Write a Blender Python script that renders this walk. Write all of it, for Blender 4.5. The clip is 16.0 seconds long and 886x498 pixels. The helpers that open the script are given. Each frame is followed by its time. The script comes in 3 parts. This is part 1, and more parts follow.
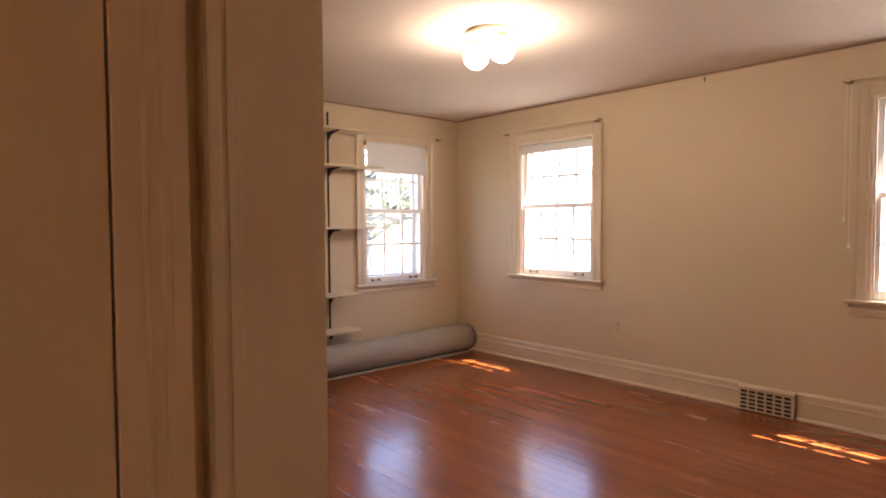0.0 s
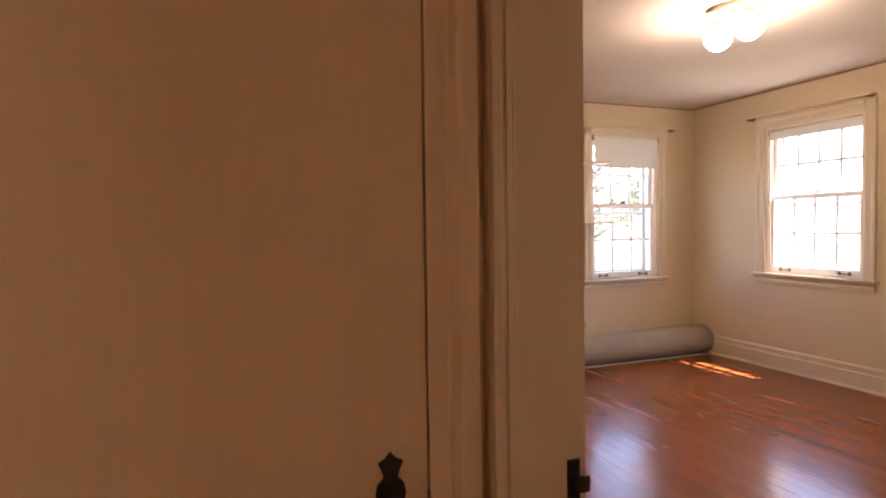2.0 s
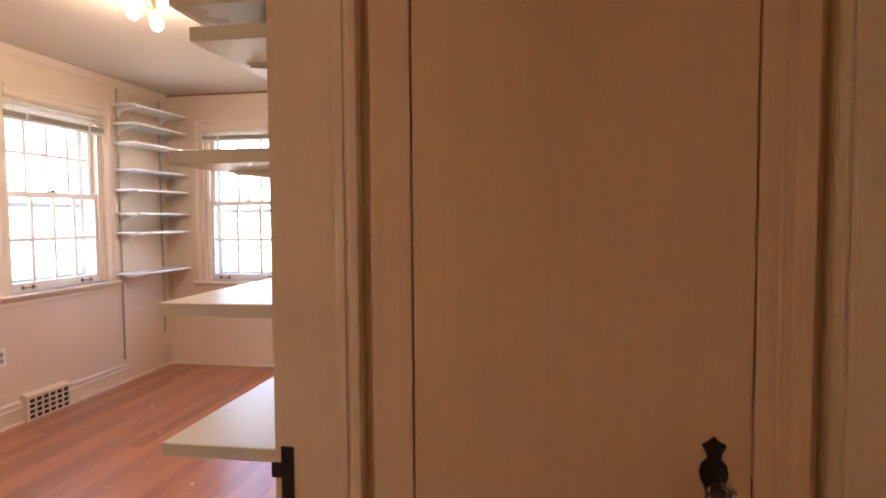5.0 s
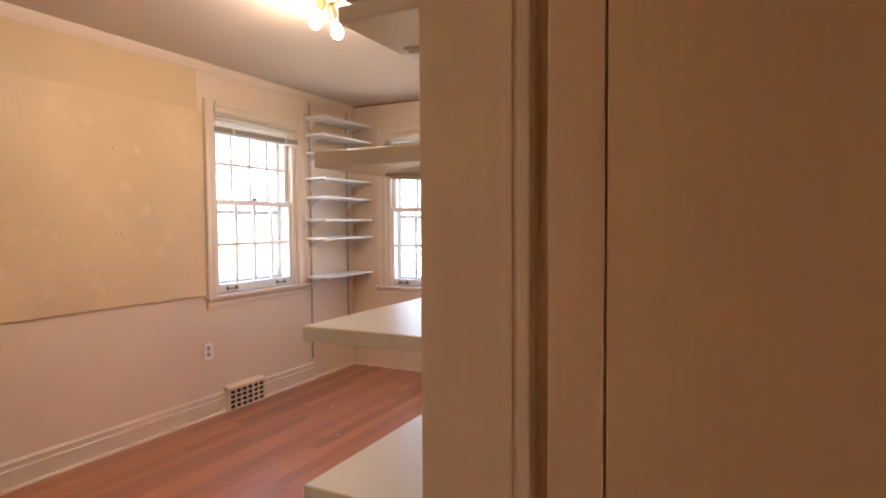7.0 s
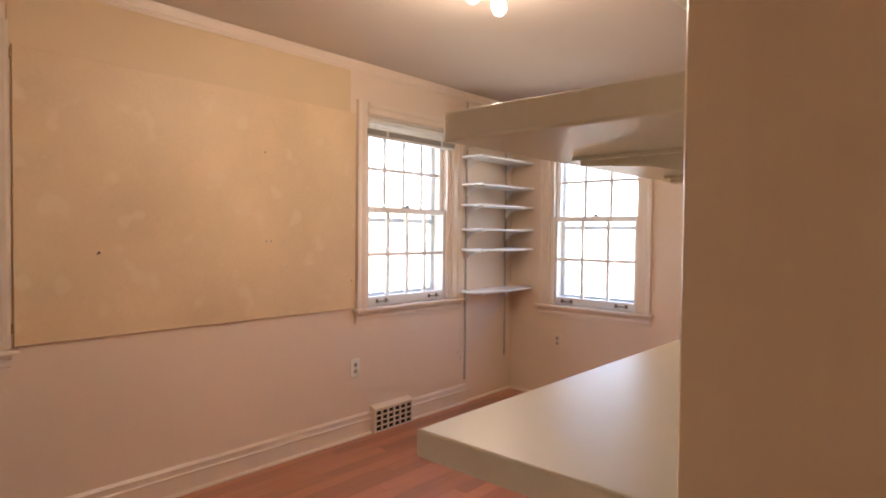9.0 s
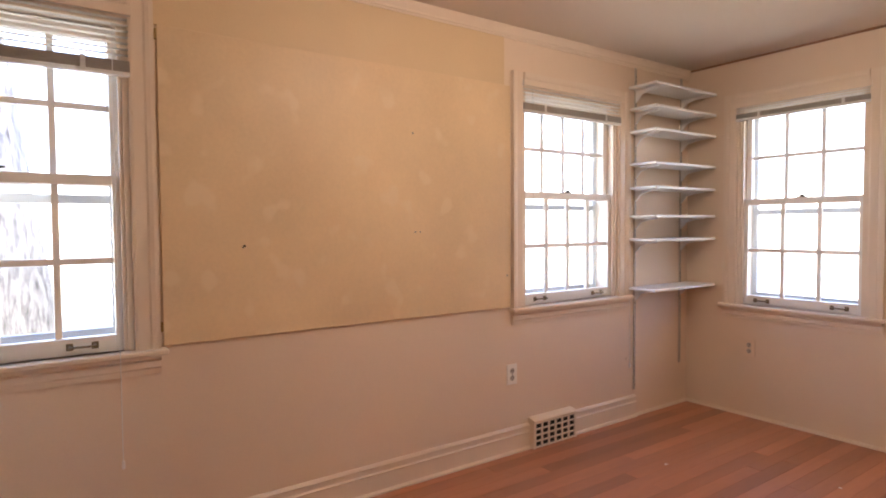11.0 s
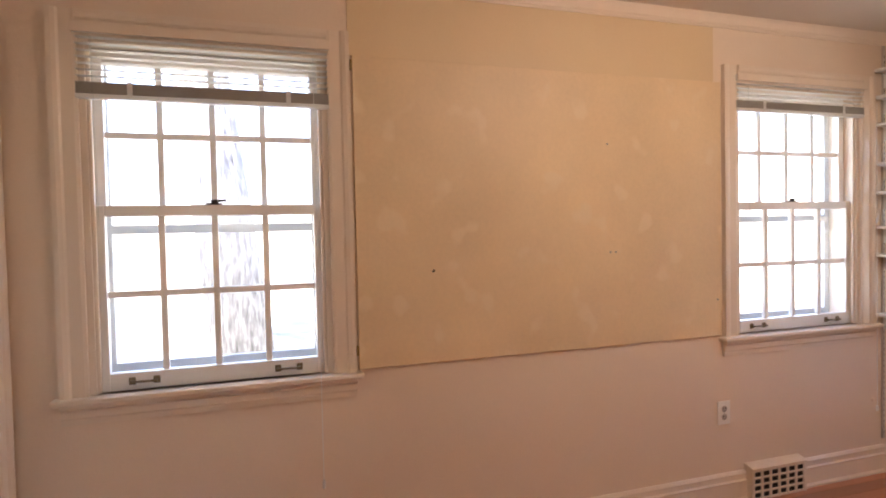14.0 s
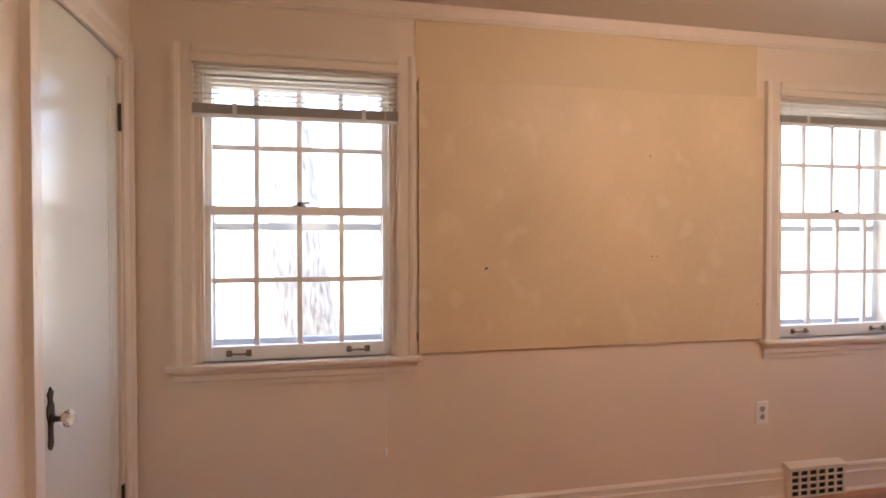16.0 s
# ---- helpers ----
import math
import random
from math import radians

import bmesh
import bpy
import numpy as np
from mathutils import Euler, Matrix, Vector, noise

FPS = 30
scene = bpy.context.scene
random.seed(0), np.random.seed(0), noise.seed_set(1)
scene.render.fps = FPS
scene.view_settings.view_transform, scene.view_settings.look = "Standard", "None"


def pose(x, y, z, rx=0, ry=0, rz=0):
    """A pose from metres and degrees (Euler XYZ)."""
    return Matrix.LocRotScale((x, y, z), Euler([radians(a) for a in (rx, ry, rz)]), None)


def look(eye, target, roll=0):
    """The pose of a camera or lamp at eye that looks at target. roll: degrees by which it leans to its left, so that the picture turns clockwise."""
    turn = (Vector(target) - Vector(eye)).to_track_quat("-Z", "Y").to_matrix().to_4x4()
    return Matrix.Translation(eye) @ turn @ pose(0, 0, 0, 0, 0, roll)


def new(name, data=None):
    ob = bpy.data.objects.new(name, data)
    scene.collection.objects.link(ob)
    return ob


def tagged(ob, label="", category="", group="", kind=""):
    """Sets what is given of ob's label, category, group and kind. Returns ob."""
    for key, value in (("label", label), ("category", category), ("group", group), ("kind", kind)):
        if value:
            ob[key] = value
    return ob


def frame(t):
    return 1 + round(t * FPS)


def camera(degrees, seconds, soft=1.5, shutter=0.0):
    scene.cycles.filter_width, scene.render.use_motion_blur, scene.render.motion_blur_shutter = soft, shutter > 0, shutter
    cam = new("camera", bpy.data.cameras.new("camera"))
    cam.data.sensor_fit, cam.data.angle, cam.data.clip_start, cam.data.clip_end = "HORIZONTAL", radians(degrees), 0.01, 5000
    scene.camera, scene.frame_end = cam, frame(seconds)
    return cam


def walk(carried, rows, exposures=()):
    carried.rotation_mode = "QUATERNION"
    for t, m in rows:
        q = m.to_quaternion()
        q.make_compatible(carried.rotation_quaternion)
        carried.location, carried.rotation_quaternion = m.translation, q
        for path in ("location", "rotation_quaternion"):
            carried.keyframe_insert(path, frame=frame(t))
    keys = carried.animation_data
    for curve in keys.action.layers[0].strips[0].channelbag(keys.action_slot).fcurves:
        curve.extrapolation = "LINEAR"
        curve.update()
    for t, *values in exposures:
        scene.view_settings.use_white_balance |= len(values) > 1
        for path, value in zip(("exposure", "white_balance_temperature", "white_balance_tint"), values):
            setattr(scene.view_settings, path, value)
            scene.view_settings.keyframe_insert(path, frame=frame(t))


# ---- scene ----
cam = camera(73.8, 16.0, soft=1.9)

PATH = [
    (0, (0.222, 0.544, 1.364), (1.563, 2.026, 1.281), -0.3),
    (0.5, (0.193, 0.545, 1.347), (1.392, 2.144, 1.285), 0.0),
    (1, (0.149, 0.508, 1.32), (1.19, 2.214, 1.27), 0.3),
    (1.5, (0.123, 0.498, 1.305), (1.004, 2.293, 1.252), -0.8),
    (2, (0.099, 0.467, 1.316), (0.813, 2.333, 1.242), -0.8),
    (2.5, (0.084, 0.437, 1.305), (0.647, 2.356, 1.245), -1.8),
    (3, (0.063, 0.389, 1.301), (0.47, 2.346, 1.258), -2.2),
    (3.5, (0.055, 0.351, 1.306), (0.276, 2.338, 1.24), -0.9),
    (4, (0.055, 0.309, 1.311), (0.074, 2.308, 1.234), -0.3),
    (4.5, (0.047, 0.281, 1.346), (-0.115, 2.272, 1.239), -0.7),
    (5, (0.042, 0.269, 1.351), (-0.284, 2.239, 1.247), -0.4),
    (7.5, (-0.091, 0.669, 1.372), (-1.103, 2.393, 1.302), -0.2),
    (8, (-0.161, 0.792, 1.38), (-1.284, 2.446, 1.327), 0.2),
    (8.5, (-0.237, 0.894, 1.381), (-1.475, 2.464, 1.334), 0.5),
    (9, (-0.347, 0.983, 1.379), (-1.681, 2.473, 1.324), 0.6),
    (11.5, (-0.899, 1.207, 1.345), (-2.589, 2.275, 1.284), -0.4),
    (12, (-0.991, 1.213, 1.369), (-2.733, 2.195, 1.333), -0.2),
    (12.5, (-1.011, 1.232, 1.389), (-2.812, 2.102, 1.374), -0.3),
    (13, (-1.04, 1.211, 1.406), (-2.877, 2.001, 1.396), -0.6),
    (13.5, (-1.011, 1.216, 1.421), (-2.885, 1.913, 1.391), -1.0),
    (14, (-0.972, 1.213, 1.434), (-2.871, 1.838, 1.375), -1.2),
    (14.5, (-0.949, 1.173, 1.406), (-2.856, 1.773, 1.343), -1.1),
    (15, (-0.87, 1.17, 1.401), (-2.794, 1.714, 1.331), -0.8),
    (15.5, (-0.765, 1.173, 1.406), (-2.706, 1.651, 1.343), -0.3),
    (16, (-0.665, 1.149, 1.413), (-2.618, 1.58, 1.376), 0.0),
]
walk(cam, [(t, look(eye, target, roll)) for t, eye, target, roll in PATH],
     exposures=((0.0, 3.6, 6500, 28), (2.5, 3.8, 6500, 29), (5.0, 3.9, 6500, 26), (8.0, 3.55, 6500, 24), (9.0, 3.5, 6500, 24), (11.5, 3.45, 6500, 26), (16.0, 3.42, 6500, 26)))

# ---- world, sun and lamps ----
SUN_WAY = Vector((-0.365, 0.335, -1.0))
world = bpy.data.worlds.new("world")
scene.world = world
world.use_nodes = True
wn = world.node_tree
sky = wn.nodes.new("ShaderNodeTexSky")
sky.sky_type, sky.sun_disc = "NISHITA", False
sky.sun_elevation = math.asin(-SUN_WAY.normalized().z)
sky.sun_rotation = math.atan2(-SUN_WAY.x, -SUN_WAY.y)
wn.links.new(sky.outputs["Color"], wn.nodes["Background"].inputs["Color"])
wn.nodes["Background"].inputs["Strength"].default_value = 0.15
sun_data = bpy.data.lights.new("sun", "SUN")
sun_data.energy, sun_data.angle, sun_data.color = 5.0, radians(0.5), (1.0, 0.95, 0.88)
sun = new("sun", sun_data)
sun.matrix_world = look((30, -25, 60), Vector((30, -25, 60)) + SUN_WAY)


def bulb_lamp(name, x, y, z, watts, radius, colour=(1.0, 0.83, 0.64)):
    data = bpy.data.lights.new(name, "POINT")
    data.energy, data.shadow_soft_size, data.color = watts, radius, colour
    ob = new(name, data)
    ob.location = (x, y, z)
    return ob


LAMP_A = (2.81, 2.98)
LAMP_B = (-1.87, 2.94)


# ---- materials ----
def material(name, colour, rough=0.5, metal=0.0, vary=0.06, scale=3.0, fine=60.0, bump=0.03, spec=0.5, random_tint=0.0, stretch=(1, 1, 1), coat=0.0, whole=False):
    """A surface with broad stains and fine grain; random_tint varies it from piece to piece."""
    m = bpy.data.materials.new(name)
    m.use_nodes = True
    t = m.node_tree
    b = t.nodes["Principled BSDF"]
    b.inputs["Metallic"].default_value = metal
    b.inputs["Specular IOR Level"].default_value = spec
    b.inputs["Coat Weight"].default_value = coat
    b.inputs["Coat Roughness"].default_value = 0.12
    co = t.nodes.new("ShaderNodeTexCoord")
    mp = t.nodes.new("ShaderNodeMapping")
    mp.inputs["Scale"].default_value = stretch
    if whole:
        geo, oi, sh = (t.nodes.new("ShaderNode" + k) for k in ("NewGeometry", "ObjectInfo", "VectorMath"))
        sh.operation = "MULTIPLY_ADD"
        sh.inputs[1].default_value = (0, 40, 0)
        t.links.new(oi.outputs["Random"], sh.inputs[0])
        t.links.new(geo.outputs["Position"], sh.inputs[2])
        t.links.new(sh.outputs["Vector"], mp.inputs["Vector"])
    else:
        t.links.new(co.outputs["Object"], mp.inputs["Vector"])
    broad = t.nodes.new("ShaderNodeTexNoise")
    broad.inputs["Scale"].default_value, broad.inputs["Detail"].default_value = scale, 5
    grain = t.nodes.new("ShaderNodeTexNoise")
    grain.inputs["Scale"].default_value, grain.inputs["Detail"].default_value = fine, 4
    for n in (broad, grain):
        t.links.new(mp.outputs["Vector"], n.inputs["Vector"])
    add = t.nodes.new("ShaderNodeMath")
    add.operation = "MULTIPLY_ADD"
    add.inputs[1].default_value = 0.35
    t.links.new(grain.outputs["Fac"], add.inputs[0])
    t.links.new(broad.outputs["Fac"], add.inputs[2])
    rng = t.nodes.new("ShaderNodeMapRange")
    rng.inputs["From Min"].default_value, rng.inputs["From Max"].default_value = 0.35, 1.0
    rng.inputs["To Min"].default_value, rng.inputs["To Max"].default_value = 1 - vary, 1 + vary
    t.links.new(add.outputs[0], rng.inputs["Value"])
    value = rng.outputs["Result"]
    if random_tint:
        info = t.nodes.new("ShaderNodeObjectInfo")
        r2 = t.nodes.new("ShaderNodeMapRange")
        r2.inputs["To Min"].default_value, r2.inputs["To Max"].default_value = 1 - random_tint, 1 + random_tint
        t.links.new(info.outputs["Random"], r2.inputs["Value"])
        mul = t.nodes.new("ShaderNodeMath")
        mul.operation = "MULTIPLY"
        t.links.new(value, mul.inputs[0])
        t.links.new(r2.outputs["Result"], mul.inputs[1])
        value = mul.outputs[0]
    mix = t.nodes.new("ShaderNodeVectorMath")
    mix.operation = "SCALE"
    mix.inputs[0].default_value = colour
    t.links.new(value, mix.inputs["Scale"])
    t.links.new(mix.outputs["Vector"], b.inputs["Base Color"])
    rr = t.nodes.new("ShaderNodeMapRange")
    rr.inputs["To Min"].default_value, rr.inputs["To Max"].default_value = max(0.02, rough - 0.08), min(1, rough + 0.08)
    t.links.new(broad.outputs["Fac"], rr.inputs["Value"])
    t.links.new(rr.outputs["Result"], b.inputs["Roughness"])
    if bump:
        bp = t.nodes.new("ShaderNodeBump")
        bp.inputs["Strength"].default_value, bp.inputs["Distance"].default_value = bump, 0.02
        t.links.new(grain.outputs["Fac"], bp.inputs["Height"])
        t.links.new(bp.outputs["Normal"], b.inputs["Normal"])
    return m


def glowing(name, colour, strength):
    m = bpy.data.materials.new(name)
    m.use_nodes = True
    b = m.node_tree.nodes["Principled BSDF"]
    b.inputs["Base Color"].default_value = (*colour, 1)
    b.inputs["Emission Color"].default_value = (*colour, 1)
    b.inputs["Emission Strength"].default_value = strength
    return m


def clear_glass(name, gloss=0.05):
    m = bpy.data.materials.new(name)
    m.use_nodes = True
    t = m.node_tree
    t.nodes.remove(t.nodes["Principled BSDF"])
    tr, gl, mx, lw, pw = (t.nodes.new("ShaderNode" + k) for k in ("BsdfTransparent", "BsdfGlossy", "MixShader", "LayerWeight", "Math"))
    tr.inputs["Color"].default_value = (0.97, 0.98, 0.98, 1)
    gl.inputs["Roughness"].default_value = gloss
    lw.inputs["Blend"].default_value = 0.5
    pw.operation, pw.inputs[1].default_value = "POWER", 4.0
    soft = t.nodes.new("ShaderNodeMath")
    soft.operation, soft.inputs[1].default_value, soft.inputs[2].default_value = "MULTIPLY_ADD", 0.5, 0.03
    t.links.new(lw.outputs["Facing"], pw.inputs[0])
    t.links.new(pw.outputs[0], soft.inputs[0])
    t.links.new(soft.outputs[0], mx.inputs["Fac"])
    t.links.new(tr.outputs["BSDF"], mx.inputs[1])
    t.links.new(gl.outputs["BSDF"], mx.inputs[2])
    t.links.new(mx.outputs["Shader"], t.nodes["Material Output"].inputs["Surface"])
    return m


PLASTER_A = material("cream_plaster", (0.62, 0.50, 0.325), 0.6, vary=0.05, scale=1.2, fine=140, bump=0.05)
PLASTER_B = material("warm_white_plaster", (0.80, 0.66, 0.51), 0.55, vary=0.06, scale=1.4, fine=120, bump=0.06)
PLASTER_HALL = material("hall_plaster", (0.91, 0.655, 0.395), 0.6, vary=0.05, scale=1.4, fine=120, bump=0.05)
CEILING = material("ceiling_paint", (0.68, 0.595, 0.49), 0.8, vary=0.04, scale=0.8, fine=90, bump=0.06)
TRIM = material("trim_paint", (0.80, 0.68, 0.54), 0.35, vary=0.04, scale=6, fine=40, bump=0.03, stretch=(1, 1, 0.2))
TRIM_HALL = material("hall_trim_paint", (0.91, 0.65, 0.39), 0.33, vary=0.06, scale=4, fine=40, bump=0.02, stretch=(3, 3, 0.15))
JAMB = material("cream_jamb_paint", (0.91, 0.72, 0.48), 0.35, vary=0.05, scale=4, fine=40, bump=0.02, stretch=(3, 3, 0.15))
TRIM_A = material("cream_trim_paint", (0.64, 0.53, 0.365), 0.35, vary=0.05, scale=6, fine=40, bump=0.03)
DOOR_PAINT = material("door_paint", (0.91, 0.65, 0.37), 0.32, vary=0.07, scale=2, fine=30, bump=0.015, stretch=(3, 3, 0.3))
DOOR_PAINT_B = material("pale_door_paint", (0.72, 0.70, 0.60), 0.2, vary=0.03, scale=2, fine=30, bump=0.008)
BOARD = material("tan_board_paint", (0.77, 0.59, 0.36), 0.5, vary=0.11, scale=2.2, fine=60, bump=0.05)
TAN_PAINT = material("tan_wall_paint", (0.72, 0.555, 0.335), 0.55, vary=0.06, scale=1.6, fine=90, bump=0.05)
FLOOR_A = material("red_brown_floor_varnish", (0.25, 0.066, 0.014), 0.25, vary=0.11, scale=1.6, fine=14, bump=0.012, random_tint=0.10, stretch=(5, 0.5, 1), coat=0.25, whole=True)
FLOOR_B = material("worn_brown_floor_varnish", (0.46, 0.19, 0.10), 0.34, vary=0.20, scale=1.6, fine=14, bump=0.015, random_tint=0.20, stretch=(5, 0.5, 1), coat=0.2, whole=True)
SUBFLOOR = material("dark_subfloor", (0.06, 0.025, 0.012), 0.8)
WHITE_SHELF = material("white_shelf_laminate", (0.82, 0.82, 0.80), 0.35, vary=0.03, scale=4)
CREAM_SHELF = material("cream_shelf_laminate", (0.78, 0.72, 0.56), 0.3, vary=0.04, scale=3, bump=0.015)
# Metal darkened to grey so the shelf standards carry their shadow line in colour.
WHITE_METAL = material("shadow_greyed_metal", (0.50, 0.46, 0.40), 0.4, vary=0.05)
DARK_METAL = material("aged_dark_bronze", (0.045, 0.035, 0.028), 0.42, metal=0.7, vary=0.3, scale=30)
BRASS = material("aged_brass", (0.45, 0.33, 0.15), 0.35, metal=0.9, vary=0.15, scale=20)
LIFT_BRONZE = material("worn_bronze", (0.20, 0.15, 0.09), 0.4, metal=0.6, vary=0.3, scale=30)
NICKEL = material("dull_nickel", (0.35, 0.33, 0.30), 0.35, metal=0.8, vary=0.15, scale=20)
BLACK = material("dark_duct", (0.02, 0.018, 0.015), 0.8)
IVORY = material("ivory_plastic", (0.88, 0.85, 0.77), 0.35, vary=0.03)
BLIND = material("blind_slat_paint", (0.84, 0.82, 0.77), 0.4, vary=0.05)
# Slat paint darkened: the shade of the raised stack is in this colour.
BLIND_SHADED = material("shaded_stack_slats", (0.38, 0.35, 0.30), 0.5, vary=0.1)
SHADE = material("roller_shade_cloth", (0.80, 0.79, 0.75), 0.8, vary=0.03, fine=200)
CARPET = material("grey_carpet_backing", (0.36, 0.32, 0.26), 0.9, vary=0.14, scale=4, fine=160, bump=0.25)
STORM = material("grey_storm_frame", (0.55, 0.57, 0.57), 0.5, vary=0.1)
SASH = material("white_sash_paint", (0.89, 0.87, 0.82), 0.35, vary=0.03, scale=6)
GLASS = clear_glass("window_glass")
BULB = glowing("lit_bulb_glass", (1.0, 0.86, 0.66), 4.0)
CRYSTAL = bpy.data.materials.new("cut_glass")
CRYSTAL.use_nodes = True
CRYSTAL.node_tree.nodes["Principled BSDF"].inputs["Transmission Weight"].default_value = 1.0
CRYSTAL.node_tree.nodes["Principled BSDF"].inputs["Roughness"].default_value = 0.02
CRYSTAL.node_tree.nodes["Principled BSDF"].inputs["Base Color"].default_value = (0.92, 0.88, 0.80, 1)
BRICK = material("outside_siding", (0.55, 0.52, 0.47), 0.8, vary=0.15, scale=3)
ROOFING = material("roof_board", (0.4, 0.38, 0.34), 0.8)
GRASS = material("sunlit_lawn", (0.23, 0.23, 0.18), 0.9, vary=0.5, scale=0.8, fine=30, bump=0.3)
BARK = material("furrowed_bark", (0.26, 0.25, 0.245), 0.9, vary=0.95, scale=9, fine=40, bump=0.9, stretch=(2.5, 2.5, 0.5))
LEAF = material("green_leaves", (0.14, 0.16, 0.10), 0.6, vary=0.4, scale=3)


def let_light_through(m, colour, share):
    """Thin leaves, cloth and slats pass some light."""
    t = m.node_tree
    tr, mx = t.nodes.new("ShaderNodeBsdfTranslucent"), t.nodes.new("ShaderNodeMixShader")
    tr.inputs["Color"].default_value = (*colour, 1)
    mx.inputs["Fac"].default_value = share
    t.links.new(t.nodes["Principled BSDF"].outputs["BSDF"], mx.inputs[1])
    t.links.new(tr.outputs["BSDF"], mx.inputs[2])
    t.links.new(mx.outputs["Shader"], t.nodes["Material Output"].inputs["Surface"])


let_light_through(LEAF, (0.20, 0.22, 0.13), 0.5)
let_light_through(BLIND, (0.8, 0.8, 0.76), 0.3)
let_light_through(SHADE, (0.75, 0.75, 0.72), 0.12)


def spackled(m, colour, scale, low, high):
    """Pale filled patches with soft edges over a painted surface."""
    t = m.node_tree
    b = t.nodes["Principled BSDF"]
    old = b.inputs["Base Color"].links[0].from_socket
    co, nz, rg, mx = (t.nodes.new("ShaderNode" + k) for k in ("TexCoord", "TexNoise", "MapRange", "Mix"))
    nz.inputs["Scale"].default_value, nz.inputs["Detail"].default_value = scale, 1.5
    rg.inputs["From Min"].default_value, rg.inputs["From Max"].default_value = low, high
    rg.inputs["To Max"].default_value = 0.5
    mx.data_type = "RGBA"
    t.links.new(co.outputs["Object"], nz.inputs["Vector"])
    t.links.new(nz.outputs["Fac"], rg.inputs["Value"])
    t.links.new(rg.outputs["Result"], mx.inputs[0])
    t.links.new(old, mx.inputs[6])
    mx.inputs[7].default_value = (*colour, 1)
    t.links.new(mx.outputs[2], b.inputs["Base Color"])


spackled(BOARD, (0.83, 0.68, 0.47), 6.5, 0.61, 0.68)


# ---- mesh helpers ----
def mesh_of(name, bm, mat, smooth=False):
    bmesh.ops.recalc_face_normals(bm, faces=bm.faces)
    me = bpy.data.meshes.new(name)
    bm.to_mesh(me)
    bm.free()
    me.materials.append(mat)
    if smooth:
        for p in me.polygons:
            p.use_smooth = True
    return me


def part(name, bm, mat, parent=None, label="", smooth=False):
    """Links a bmesh as one mesh object, under a thing or a part when one is given."""
    ob = new(name, mesh_of(name, bm, mat, smooth))
    ob.parent = parent
    if label:
        ob["label"] = label
    return ob


def thing(name, label, category, at=None, group="", kind=""):
    ob = new(name)
    ob.empty_display_size = 0.05
    if at is not None:
        ob.matrix_world = at
    return tagged(ob, label, category, group, kind)


def box(bm, x0, x1, y0, y1, z0, z1, bevel=0.0):
    made = bmesh.ops.create_cube(bm, size=1.0)["verts"]
    for v in made:
        v.co = Vector((x0 + (v.co.x + 0.5) * (x1 - x0), y0 + (v.co.y + 0.5) * (y1 - y0), z0 + (v.co.z + 0.5) * (z1 - z0)))
    if bevel:
        edges = list({e for v in made for e in v.link_edges})
        bmesh.ops.bevel(bm, geom=edges, offset=bevel, segments=2, affect="EDGES", profile=0.5)
    return bm


def boxes(*rows, bevel=0.0):
    bm = bmesh.new()
    for r in rows:
        box(bm, *r, bevel=bevel)
    return bm


def tube(bm, p0, p1, r0, r1=None, n=14):
    p0, p1 = Vector(p0), Vector(p1)
    r1 = r0 if r1 is None else r1
    q = (p1 - p0).to_track_quat("Z", "Y").to_matrix().to_4x4()
    m = Matrix.Translation((p0 + p1) / 2) @ q
    bmesh.ops.create_cone(bm, cap_ends=True, segments=n, radius1=r0, radius2=r1, depth=(p1 - p0).length, matrix=m)
    return bm


def ball(bm, c, r, squash=(1, 1, 1), n=16):
    bmesh.ops.create_uvsphere(bm, u_segments=n, v_segments=n // 2 + 2, radius=r, matrix=Matrix.Translation(c) @ Matrix.Diagonal((*squash, 1)))
    return bm


def lathe(profile, n=24):
    """A solid turned about z from (radius, height) pairs."""
    bm = bmesh.new()
    rings = [[bm.verts.new((r * math.cos(6.28319 * i / n), r * math.sin(6.28319 * i / n), z)) for i in range(n)] for r, z in profile]
    for a, b in zip(rings, rings[1:]):
        for i in range(n):
            bm.faces.new((a[i], a[(i + 1) % n], b[(i + 1) % n], b[i]))
    bm.faces.new(rings[0])
    bm.faces.new(rings[-1])
    return bm


def extruded(profile, length):
    """A moulding: (outward depth, height) pairs swept along x from 0 to length; depth runs towards -y."""
    bm = bmesh.new()
    ends = [[bm.verts.new((x, -d, z)) for d, z in profile] for x in (0, length)]
    k = len(profile)
    for i in range(k):
        bm.faces.new((ends[0][i], ends[0][(i + 1) % k], ends[1][(i + 1) % k], ends[1][i]))
    bm.faces.new(ends[0])
    bm.faces.new(ends[1])
    return bm


def wall_cells(a, b, height, openings, z0=0.0):
    """Rectangles (u0, u1, z0, z1) that fill a wall round its openings."""
    cells, u = [], a
    for u0, u1, w0, w1 in sorted(openings):
        if u0 > u:
            cells.append((u, u0, z0, height))
        if w0 > z0:
            cells.append((u0, u1, z0, w0))
        if w1 < height:
            cells.append((u0, u1, w1, height))
        u = u1
    if b > u:
        cells.append((u, b, z0, height))
    return cells


def wall_y(name, label, mat, y0, y1, a, b, openings=(), height=2.5):
    return tagged(part(name, boxes(*[(u0, u1, y0, y1, w0, w1) for u0, u1, w0, w1 in wall_cells(a, b, height, openings)]), mat), label, "wall", kind="structure")


def wall_x(name, label, mat, x0, x1, a, b, openings=(), height=2.5):
    return tagged(part(name, boxes(*[(x0, x1, u0, u1, w0, w1) for u0, u1, w0, w1 in wall_cells(a, b, height, openings)]), mat), label, "wall", kind="structure")


